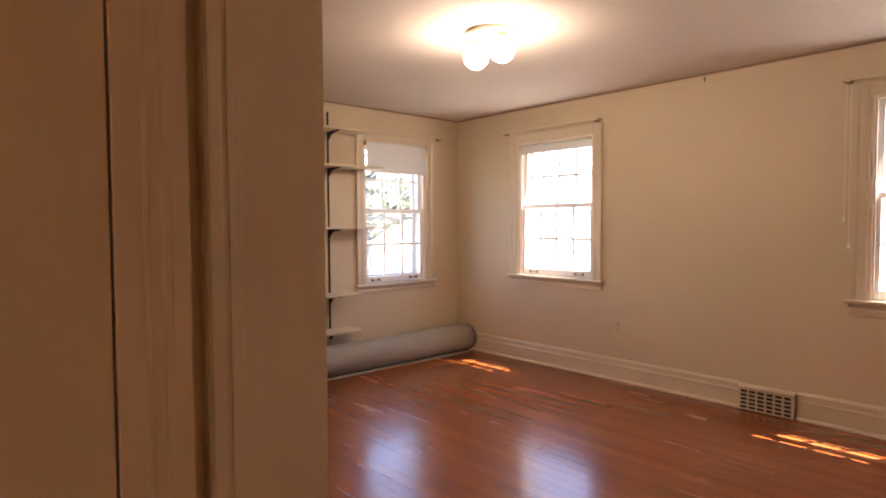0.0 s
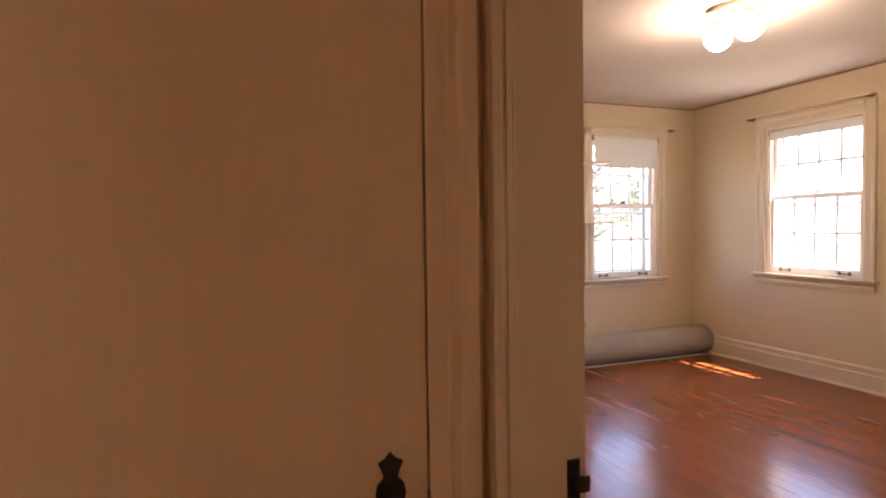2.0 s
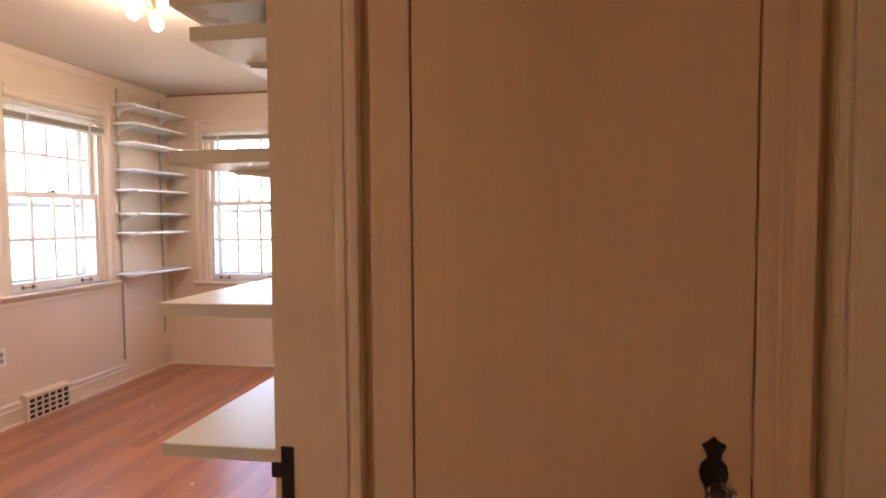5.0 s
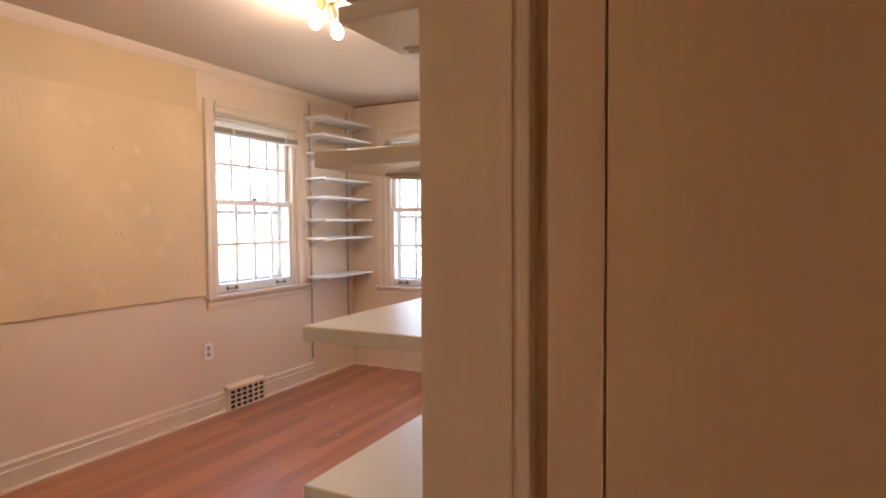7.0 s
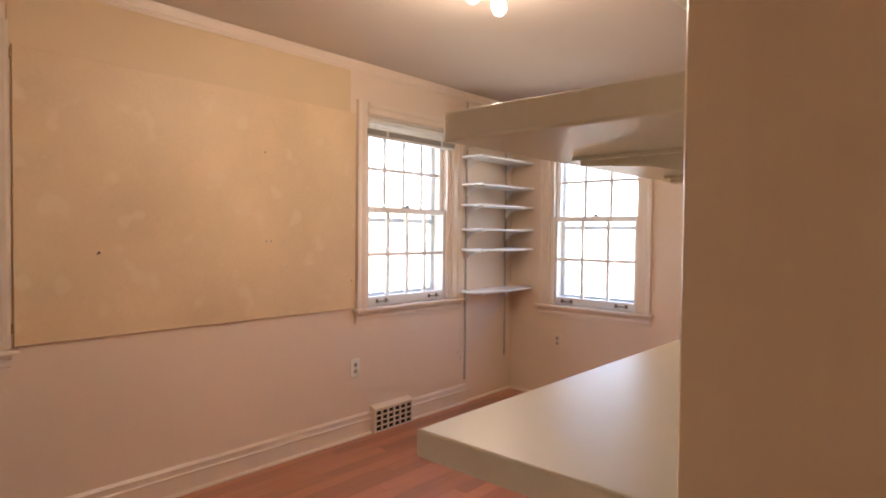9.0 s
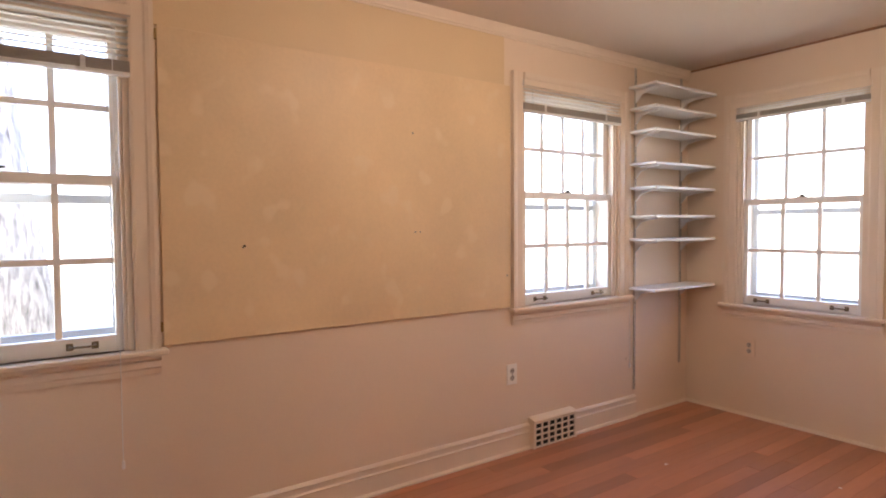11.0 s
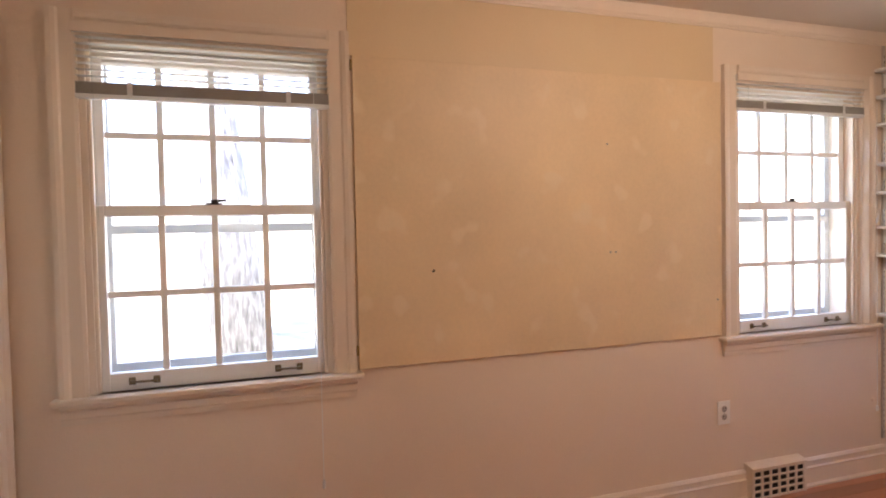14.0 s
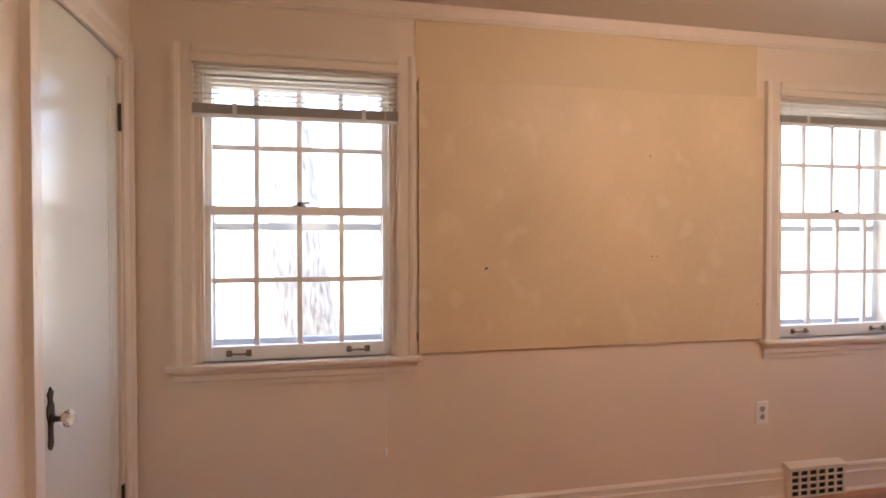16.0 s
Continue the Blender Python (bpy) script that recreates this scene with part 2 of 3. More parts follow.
# ---- the plan ----
XB, XA, YF, YN, H = -3.395, 4.75, 5.30, 0.397, 2.5
YNA = -0.60
SIDE_W, FAR_W = 0.88, 0.80
SIDE_Z, FAR_Z = (0.865, 2.165), (0.785, 2.175)
B_WINS = (1.09, 4.045)
A_WINS = (3.985, 1.075)


def span(c, w, z):
    return (c - w / 2, c + w / 2, z[0], z[1])


HX0, HX1 = -0.295, 0.52
RX0, RX1 = -0.468, 0.695
DOOR_Y0, DOOR_Y1 = 0.50, 1.355
# Assumed back end of the hall, kept short so bounced light stays in.
HALL_Y = -0.75
CLOSET_Y = 1.374

wall_x("wall_west", "warm white painted plaster wall", PLASTER_B, XB - 0.24, XB, YN - 0.12, YF + 0.24, [span(c, SIDE_W, SIDE_Z) for c in B_WINS])
wall_y("wall_north_1", "warm white painted plaster wall", PLASTER_B, YF, YF + 0.24, XB, RX0 - 0.0, [span(-2.61, FAR_W, FAR_Z)])
wall_y("wall_north_2", "cream painted plaster wall", PLASTER_A, YF, YF + 0.24, RX1, XA, [span(3.89, FAR_W, FAR_Z)])
wall_y("wall_north_3", "plain outer wall behind the closet", PLASTER_A, YF, YF + 0.24, RX0, RX1)
wall_x("wall_east", "cream painted plaster wall", PLASTER_A, XA, XA + 0.24, YNA - 0.12, YF + 0.24, [span(c, SIDE_W, SIDE_Z) for c in A_WINS])
wall_y("wall_south_1", "warm white plaster wall round a closet door", PLASTER_B, YN - 0.12, YN, XB, RX0, [(-3.275, -2.515, 0.0, 2.155)])
wall_y("wall_south_2", "cream painted plaster wall", PLASTER_A, YNA - 0.12, YNA, RX1, XA)
wall_x("wall_closet_1", "warm white plaster wall behind the shelves", PLASTER_B, RX0, HX0 - 0.06, CLOSET_Y + 0.03, YF)
wall_x("wall_closet_2", "cream plaster wall", PLASTER_A, HX1 + 0.06, RX1, CLOSET_Y + 0.03, YF)
wall_x("wall_hall_1", "tan painted hall wall with a doorway", PLASTER_HALL, RX0 + 0.012, HX0, HALL_Y, CLOSET_Y + 0.03, [(DOOR_Y0 - 0.013, DOOR_Y1 + 0.013, 0.0, 2.063)])
wall_x("wall_hall_2", "tan painted hall wall with a doorway", PLASTER_HALL, HX1, RX1 - 0.012, HALL_Y, CLOSET_Y + 0.03, [(DOOR_Y0 - 0.013, DOOR_Y1 + 0.013, 0.0, 2.063)])
wall_y("wall_hall_3", "tan painted wall at the end of the hall", PLASTER_HALL, CLOSET_Y, CLOSET_Y + 0.03, HX0, HX1, [(-0.20, 0.41, 0.0, 2.03)])
# Unseen wall, added behind the viewpoint and set near to brighten the hall.
wall_y("wall_hall_4", "unseen tan wall closing the hall, set close to bounce light", PLASTER_HALL, HALL_Y - 0.12, HALL_Y, RX0, RX1)
wall_y("wall_closet_3", "plain closet back wall", PLASTER_HALL, 2.0, 2.06, HX0 - 0.06, HX1 + 0.06)
wall_y("wall_closet_4", "plain wall at the back of the side closet", PLASTER_B, YN - 0.9, YN - 0.86, XB, -1.8)
tagged(part("ceiling", boxes((XB, XA, -2.3, YF, H, H + 0.06)), CEILING), "off-white painted plaster ceiling", "ceiling", kind="structure")
tagged(part("roof", boxes((XB - 0.40, XA + 0.30, -2.9, YF + 0.40, H + 0.1, H + 0.2)), ROOFING), "plain roof deck with eaves", "roof", kind="structure")
tagged(part("floor_hall", boxes((HX0, HX1, HALL_Y, CLOSET_Y + 0.6, -0.03, 0.0), (RX0, HX0, DOOR_Y0, DOOR_Y1, -0.03, 0.002), (HX1, RX1, DOOR_Y0, DOOR_Y1, -0.03, 0.002)), FLOOR_A), "varnished wooden hall floor", "floor", kind="structure")


# ---- windows ----
def sash(z0, z1, v0, v1, stile, bottom, top, cols, name, parent, w):
    """A glazed sash: frame, muntins and one pane for each light."""
    bm = bmesh.new()
    g0, g1, h0, h1 = -w / 2 + stile, w / 2 - stile, z0 + bottom, z1 - top
    box(bm, -w / 2, g0, v0, v1, z0, z1, 0.003)
    box(bm, g1, w / 2, v0, v1, z0, z1, 0.003)
    box(bm, g0, g1, v0, v1, z0, h0, 0.003)
    box(bm, g0, g1, v0, v1, h1, z1, 0.003)
    for i in range(1, cols):
        u = g0 + (g1 - g0) * i / cols
        box(bm, u - 0.012, u + 0.012, v0 + 0.010, v1 - 0.004, h0, h1, 0.003)
    zm = (h0 + h1) / 2
    box(bm, g0, g1, v0 + 0.011, v1 - 0.005, zm - 0.012, zm + 0.012, 0.003)
    frame_ob = part(name, bm, SASH, parent)
    mid = (v0 + v1) / 2 + 0.006
    for i in range(cols):
        for lo, hi in ((h0, zm), (zm, h1)):
            u0, u1 = g0 + (g1 - g0) * i / cols, g0 + (g1 - g0) * (i + 1) / cols
            pane = part("pane", boxes((u0 + 0.004, u1 - 0.004, mid, mid + 0.003, lo + 0.004, hi - 0.004)), GLASS, frame_ob)
            pane.visible_shadow = False
    return frame_ob


CASING = [(0, 0), (0.012, 0), (0.016, 0.012), (0.016, 0.052), (0.022, 0.06), (0.026, 0.074), (0.026, 0.09), (0, 0.09)]


def casing_leg(length):
    """An upright moulded board, its thick outer edge at x = 0.09, standing on z = 0."""
    bm = extruded(CASING, length)
    bmesh.ops.transform(bm, matrix=Matrix(((0, 0, 1, 0), (0, 1, 0, 0), (1, 0, 0, 0), (0, 0, 0, 1))), verts=bm.verts)
    return bm


def mirrored(bm):
    bmesh.ops.scale(bm, vec=(-1, 1, 1), verts=bm.verts)
    return bm


def moved(bm, x, y, z):
    bmesh.ops.translate(bm, vec=(x, y, z), verts=bm.verts)
    return bm


def lift_handle(parent, u, z, v):
    bm = bmesh.new()
    for s in (-0.042, 0.042):
        box(bm, u + s - 0.012, u + s + 0.012, v - 0.004, v, z - 0.014, z + 0.014, 0.002)
        box(bm, u + s - 0.004, u + s + 0.004, v - 0.022, v - 0.003, z - 0.005, z + 0.005)
    tube(bm, (u - 0.045, v - 0.022, z), (u + 0.045, v - 0.022, z), 0.0045, n=8)
    part("sash_lift", bm, LIFT_BRONZE, parent, "worn bronze sash lift")


def window(name, at, w, zs, cols, trim_mat, label):
    """A double-hung window; the wall's inner face is y = 0 and y grows outwards."""
    root = thing(name, label, "window", at, kind="structure")
    z0, z1 = zs
    meet = z0 + (z1 - z0) * 0.515
    top = z1 + 0.085
    part("casing", moved(casing_leg(top - z0), w / 2, 0, z0), trim_mat, root)
    part("casing", moved(mirrored(casing_leg(top - z0)), -w / 2, 0, z0), trim_mat, root)
    head = moved(extruded(CASING, w + 0.0), -w / 2, -0.001, z1 - 0.005)
    part("casing", head, trim_mat, root)
    part("window_sill", boxes((-w / 2 - 0.115, w / 2 + 0.115, -0.055, 0.10, z0 - 0.022, z0), bevel=0.006), trim_mat, root)
    apron = extruded([(0, 0), (0.012, 0), (0.014, 0.02), (0.018, 0.028), (0.018, 0.052), (0.03, 0.062), (0.034, 0.078), (0, 0.078)], w + 0.18)
    part("apron", moved(apron, -w / 2 - 0.09, 0, z0 - 0.10), trim_mat, root)
    part("jamb_liner", boxes((-w / 2 - 0.001, -w / 2 + 0.022, 0.003, 0.235, z0, z1), (w / 2 - 0.022, w / 2 + 0.001, 0.003, 0.235, z0, z1),
                             (-w / 2 + 0.022, w / 2 - 0.022, 0.003, 0.235, z1 - 0.022, z1 + 0.001), (-w / 2 + 0.022, w / 2 - 0.022, 0.10, 0.235, z0 - 0.01, z0 + 0.008)), TRIM, root)
    part("stop_bead", boxes((-w / 2 + 0.022, -w / 2 + 0.036, 0.012, 0.03, z0, z1 - 0.022), (w / 2 - 0.036, w / 2 - 0.022, 0.012, 0.03, z0, z1 - 0.022), bevel=0.003), TRIM, root)
    sw = w - 0.05
    low = sash(z0 - 0.001, meet + 0.022, 0.034, 0.07, 0.036, 0.066, 0.04, cols, "lower_sash", root, sw)
    sash(meet - 0.02, z1 - 0.024, 0.076, 0.112, 0.036, 0.04, 0.05, cols, "upper_sash", root, sw)
    lift_handle(low, -w * 0.30, z0 + 0.033, 0.034)
    lift_handle(low, w * 0.30, z0 + 0.033, 0.034)
    lock = boxes((-0.03, 0.03, 0.04, 0.066, meet + 0.022, meet + 0.03), bevel=0.003)
    tube(lock, (0, 0.053, meet + 0.028), (0, 0.053, meet + 0.042), 0.013)
    tube(lock, (0, 0.053, meet + 0.038), (0.045, 0.048, meet + 0.040), 0.006, 0.004)
    part("sash_lock", lock, DARK_METAL, low, "dark metal sash lock")
    e = 0.035
    part("storm_frame", boxes((-w / 2 + 0.022, -w / 2 + 0.022 + e, 0.17, 0.2, z0 + 0.01, z1 - 0.022), (w / 2 - 0.022 - e, w / 2 - 0.022, 0.17, 0.2, z0 + 0.01, z1 - 0.022),
                              (-w / 2 + 0.05, w / 2 - 0.05, 0.172, 0.198, z0 + 0.008, z0 + 0.075), (-w / 2 + 0.05, w / 2 - 0.05, 0.172, 0.198, meet - 0.085, meet - 0.05),
                              (-w / 2 + 0.05, w / 2 - 0.05, 0.172, 0.198, z1 - 0.06, z1 - 0.022)), STORM, root, "grey metal storm frame")
    return root


for i, c in enumerate(B_WINS):
    window("window_%d" % (i + 1), pose(XB, c, 0, 0, 0, 90), SIDE_W, SIDE_Z, 4, TRIM, "white double-hung window with eight-light sashes")
window("window_3", pose(-2.61, YF, 0, 0, 0, 0), FAR_W, FAR_Z, 3, TRIM, "white double-hung window with six-light sashes")
window("window_4", pose(3.89, YF, 0, 0, 0, 0), FAR_W, FAR_Z, 3, TRIM_A, "cream double-hung window with six-light sashes")
for i, c in enumerate(A_WINS):
    window("window_%d" % (i + 5), pose(XA, c, 0, 0, 0, -90), SIDE_W, SIDE_Z, 4, TRIM_A, "cream double-hung window with eight-light sashes")


def venetian_blind(at, w, top, opened, stack, label):
    """A raised blind: head rail, some hanging slats, the stack on its bottom rail, ladder tapes and a wand."""
    root = thing("venetian_blind", label, "blind", at, group="window blinds")
    v = 0.012
    part("head_rail", boxes((-w / 2, w / 2, -0.03, v, top - 0.032, top), bevel=0.003), BLIND, root)
    part("valance", boxes((-w / 2 - 0.004, w / 2 + 0.004, -0.036, -0.0305, top - 0.034, top + 0.002), bevel=0.002), TRIM, root)
    z = top - 0.055
    n = max(2, int(opened / 0.021))
    for i in range(n):
        z = top - 0.046 - i * opened / n
        bm = boxes((-w / 2 + 0.006, w / 2 - 0.006, -0.0125, 0.0125, -0.0006, 0.0006))
        bmesh.ops.rotate(bm, matrix=Matrix.Rotation(radians(-2), 3, "X"), verts=bm.verts)
        part("slat", moved(bm, 0, -0.009, z), BLIND, root)
    zs = z - opened / n
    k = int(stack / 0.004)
    # Stacked slats wear the darkened paint, standing in for shade between them.
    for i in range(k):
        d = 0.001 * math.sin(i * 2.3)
        part("slat", boxes((-w / 2 + 0.006, w / 2 - 0.006, -0.022 + d, 0.004 + d, zs - (i + 1) * stack / k + 0.0012, zs - i * stack / k)), BLIND_SHADED, root)
    part("bottom_rail", boxes((-w / 2 + 0.004, w / 2 - 0.004, -0.024, 0.006, zs - stack - 0.016, zs - stack), bevel=0.003), BLIND, root)
    for u in (-w * 0.3, w * 0.32):
        part("ladder_tape", boxes((u - 0.009, u + 0.009, -0.0255, -0.0245, zs - stack - 0.014, zs + 0.004)), BLIND, root)
    wand = tube(bmesh.new(), (-w / 2 + 0.06, -0.036, top - 0.05), (-w / 2 + 0.066, -0.036, top - 0.72), 0.004, n=6)
    part("wand", wand, GLASS, root, "clear plastic wand")
    return root


venetian_blind(pose(XB, B_WINS[0], 0, 0, 0, 90), 0.90, 2.20, 0.160, 0.042, "white venetian blind raised high on a window")
venetian_blind(pose(XB, B_WINS[1], 0, 0, 0, 90), 0.90, 2.205, 0.085, 0.038, "white venetian blind fully raised on a window")
venetian_blind(pose(-2.61, YF, 0, 0, 0, 0), 0.82, 2.19, 0.03, 0.03, "white venetian blind fully raised on a window")


def roller_shade(at, w, top, drop, label):
    root = thing("roller_shade", label, "blind", at, group="roller shades")
    part("roller", tube(bmesh.new(), (-w / 2, 0.0, top), (w / 2, 0.0, top), 0.022), SHADE, root, smooth=True)
    part("cloth", boxes((-w / 2 + 0.01, w / 2 - 0.01, -0.024, -0.0225, top - drop, top)), SHADE, root)
    part("hem_bar", boxes((-w / 2 + 0.01, w / 2 - 0.01, -0.027, -0.0195, top - drop - 0.014, top - drop), bevel=0.002), SHADE, root)
    for s in (-1, 1):
        part("bracket", boxes((s * (w / 2 + 0.006) - 0.004, s * (w / 2 + 0.006) + 0.004, -0.03, 0.03, top - 0.025, top + 0.025)), BRASS, root)


roller_shade(pose(3.89, YF - 0.004, 0, 0, 0, 0), 0.76, 2.16, 0.27, "white roller shade drawn a third of the way down")
roller_shade(pose(XA + 0.034, A_WINS[0], 0, 0, 0, -90), 0.83, 2.115, 0.05, "white roller shade rolled up at the window head")


def curtain_rod(at, w, z):
    root = thing("curtain_rod", "cream painted metal curtain rod on small brackets", "curtain rod", at, group="curtain rods")
    part("rod", boxes((-w / 2, w / 2, -0.075, -0.066, z - 0.009, z + 0.009), bevel=0.003), TRIM_A, root)
    for s in (-1, 1):
        part("return", boxes((s * w / 2 - 0.004, s * w / 2 + 0.004, -0.07, -0.003, z - 0.009, z + 0.009), bevel=0.002), TRIM_A, root)
        part("bracket", boxes((s * (w / 2 - 0.03) - 0.014, s * (w / 2 - 0.03) + 0.014, -0.068, -0.0005, z - 0.02, z + 0.006), bevel=0.002), BRASS, root)


curtain_rod(pose(3.94, YF, 0, 0, 0, 0), 1.06, 2.272)
curtain_rod(pose(XA, A_WINS[0] + 0.04, 0, 0, 0, -90), 1.12, 2.272)
curtain_rod(pose(XA, A_WINS[1] + 0.02, 0, 0, 0, -90), 1.12, 2.272)

# ---- baseboards and mouldings ----
BASE = [(0, 0), (0.030, 0), (0.030, 0.012), (0.018, 0.024), (0.018, 0.125), (0.022, 0.132), (0.014, 0.142), (0.014, 0.172), (0.018, 0.178), (0.008, 0.195), (0, 0.195)]
CROWN = [(0, 0), (0.010, 0.0), (0.011, 0.008), (0.016, 0.012), (0.016, 0.022), (0.021, 0.034), (0.025, 0.044), (0.027, 0.052), (0.028, 0.066), (0, 0.066)]

BASE_B = [(d, z * 0.79) for d, z in BASE]


def moulding(name, profile, at, length, mat, label, category):
    ob = tagged(part(name, extruded(profile, length), mat), label, category, kind="structure")
    ob.matrix_world = at
    return ob


moulding("baseboard_1", BASE_B, pose(XB, YN, 0, 0, 0, 90), 3.648 - YN, TRIM, "white painted moulded baseboard", "baseboard")
moulding("baseboard_2", BASE_B, pose(XB, 4.018, 0, 0, 0, 90), 0.652, TRIM, "white painted moulded baseboard", "baseboard")
moulding("baseboard_3", BASE, pose(XA, YF, 0, 0, 0, -90), YF - 2.275, TRIM_A, "cream painted moulded baseboard", "baseboard")
moulding("baseboard_4", BASE, pose(XA, 1.895, 0, 0, 0, -90), 1.895 - YNA, TRIM_A, "cream painted moulded baseboard", "baseboard")
moulding("baseboard_5", BASE, pose(RX1, YF, 0, 0, 0, 0), XA - RX1 - 0.03, TRIM_A, "cream painted moulded baseboard", "baseboard")
SHOE = [(0, 0), (0.016, 0), (0.014, 0.01), (0.008, 0.016), (0, 0.018)]
moulding("trim_1", SHOE, pose(XB, 4.672, 0, 0, 0, 90), YF - 4.69, TRIM, "white quarter-round shoe moulding", "trim")
moulding("trim_2", SHOE, pose(XB + 0.002, YF, 0, 0, 0, 0), RX0 - XB, TRIM, "white quarter-round shoe moulding", "trim")
moulding("trim_3", CROWN, pose(XB, YN, H - 0.0665, 0, 0, 90), YF - YN - 0.012, TRIM, "white painted crown moulding", "trim")
THIN = [(0, 0), (0.008, 0.0), (0.01, 0.006), (0.01, 0.012), (0, 0.012)]
# Thin brown strip along the top edge of three walls.
BROWN_LINE = material("thin_brown_line", (0.30, 0.17, 0.10), 0.6, vary=0.2, scale=10)
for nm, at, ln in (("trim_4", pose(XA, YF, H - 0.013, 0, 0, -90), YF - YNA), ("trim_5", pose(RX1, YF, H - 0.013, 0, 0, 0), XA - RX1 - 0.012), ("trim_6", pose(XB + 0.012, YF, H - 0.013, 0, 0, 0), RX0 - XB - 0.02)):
    moulding(nm, THIN, at, ln, BROWN_LINE, "thin brown line under the ceiling", "trim")


# ---- doors and doorways ----
def strike_plate(parent, x, y, z, way):
    """On a jamb that faces -y, at its room edge; the lip points along x by way."""
    bm = boxes((x - 0.013, x + 0.013, y - 0.0035, y, z - 0.09, z + 0.05), bevel=0.001)
    box(bm, min(x, x + way * 0.032), max(x, x + way * 0.032), y - 0.008, y - 0.001, z - 0.012, z + 0.018, 0.002)
    part("strike_plate", bm, DARK_METAL, parent, "dark metal strike plate")


def doorway(name, x_hall, x_room, way, label):
    """The lined opening between hall and room; way is the direction from hall to room along x."""
    root = thing(name, label, "doorway", kind="structure")
    a, b = min(x_hall, x_room), max(x_hall, x_room)
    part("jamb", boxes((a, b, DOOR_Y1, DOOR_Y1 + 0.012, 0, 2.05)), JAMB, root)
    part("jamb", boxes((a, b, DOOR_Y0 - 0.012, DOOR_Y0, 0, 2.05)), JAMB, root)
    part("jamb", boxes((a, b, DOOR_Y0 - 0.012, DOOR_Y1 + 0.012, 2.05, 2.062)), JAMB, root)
    s0, s1 = x_hall + way * 0.002, x_hall + way * 0.05
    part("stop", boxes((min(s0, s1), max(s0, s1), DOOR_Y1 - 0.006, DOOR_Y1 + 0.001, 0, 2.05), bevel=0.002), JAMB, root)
    s2 = x_hall + way * 0.022
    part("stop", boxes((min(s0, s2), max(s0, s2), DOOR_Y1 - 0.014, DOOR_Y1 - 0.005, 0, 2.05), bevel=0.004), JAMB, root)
    s3, s4 = x_hall + way * 0.030, x_hall + way * 0.040
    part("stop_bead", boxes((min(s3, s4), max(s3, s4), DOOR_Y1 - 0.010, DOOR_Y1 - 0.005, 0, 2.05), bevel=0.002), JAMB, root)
    strike_plate(root, x_room - way * 0.014, DOOR_Y1, 0.85, way)
    bm = casing_leg(2.06)
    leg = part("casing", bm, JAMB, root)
    leg.matrix_world = pose(x_room, DOOR_Y1, 0, 0, 0, 90 if way > 0 else -90) @ Matrix.Diagonal((0.7 if way > 0 else -0.7, 1, 1, 1))
    return root


doorway("doorway_1", HX0, RX0, -1, "tan painted doorway with a dark strike plate")
doorway("doorway_2", HX1, RX1, 1, "tan painted doorway with a dark strike plate")


def knob_set(parent, x, y, z, face, plate_mat, tall=0.17):
    """A shaped plate with a cut-glass knob on a face that looks along y by face."""
    bm = bmesh.new()
    outline = [(0.0, 0.095), (0.009, 0.084), (0.020, 0.078), (0.013, 0.062), (0.011, 0.052), (0.021, 0.040), (0.024, 0.024), (0.021, 0.008), (0.014, -0.006), (0.013, -0.05), (0.017, -0.07), (0.012, -0.083), (0.0, -0.092)]
    ring = outline + [(-a, b) for a, b in outline[-2:0:-1]]
    front = [bm.verts.new((x + a, y + face * 0.005, z + b * tall / 0.187)) for a, b in ring]
    back = [bm.verts.new((x + a, y, z + b * tall / 0.187)) for a, b in ring]
    bm.faces.new(front)
    for i in range(len(ring)):
        j = (i + 1) % len(ring)
        bm.faces.new((front[i], front[j], back[j], back[i]))
    plate = part("escutcheon", bm, plate_mat, parent, "dark shaped metal plate")
    neck = tube(bmesh.new(), (x, y + face * 0.003, z), (x, y + face * 0.034, z), 0.010, 0.008)
    tube(neck, (x, y + face * 0.003, z), (x, y + face * 0.010, z), 0.017)
    part("shank", neck, plate_mat, parent)
    knob = lathe([(0.010, 0), (0.016, 0.004), (0.0255, 0.014), (0.027, 0.022), (0.023, 0.031), (0.014, 0.036)], 12)
    bmesh.ops.rotate(knob, matrix=Matrix.Rotation(radians(-90 * face), 3, "X"), verts=knob.verts)
    part("knob", moved(knob, x, y + face * 0.030, z), CRYSTAL, parent, "faceted clear glass knob")


closet = thing("closet_door", "tan painted flat closet door with a glass knob", "door")
part("door_panel", boxes((-0.191, 0.401, 1.336, 1.370, 0.008, 2.02), bevel=0.002), DOOR_PAINT, closet)
knob_set(closet, 0.339, 1.336, 0.885, -1, DARK_METAL)
part("latch", boxes((0.3985, 0.4035, 1.338, 1.36, 0.86, 0.90), bevel=0.001), DARK_METAL, closet)

frame_c = thing("door_frame_1", "tan painted moulded frame of the closet door", "door frame", kind="structure")
for s, e0, e1 in ((-1, -0.194, -0.270), (1, 0.404, 0.494)):
    lo, hi = min(e0, e1), max(e0, e1)
    bm = boxes((lo, hi, 1.334, 1.373, 0, 2.03), bevel=0.002)
    part("casing", bm, TRIM_HALL, frame_c)
    mid = (lo + hi) / 2
    if s > 0:
        part("bead", boxes((mid - 0.012, mid - 0.004, 1.3328, 1.336, 0, 2.03), (mid + 0.010, mid + 0.022, 1.3326, 1.336, 0, 2.03), bevel=0.0015), TRIM_HALL, frame_c)
part("casing", boxes((-0.270, 0.494, 1.334, 1.373, 2.03, 2.12), bevel=0.002), TRIM_HALL, frame_c)

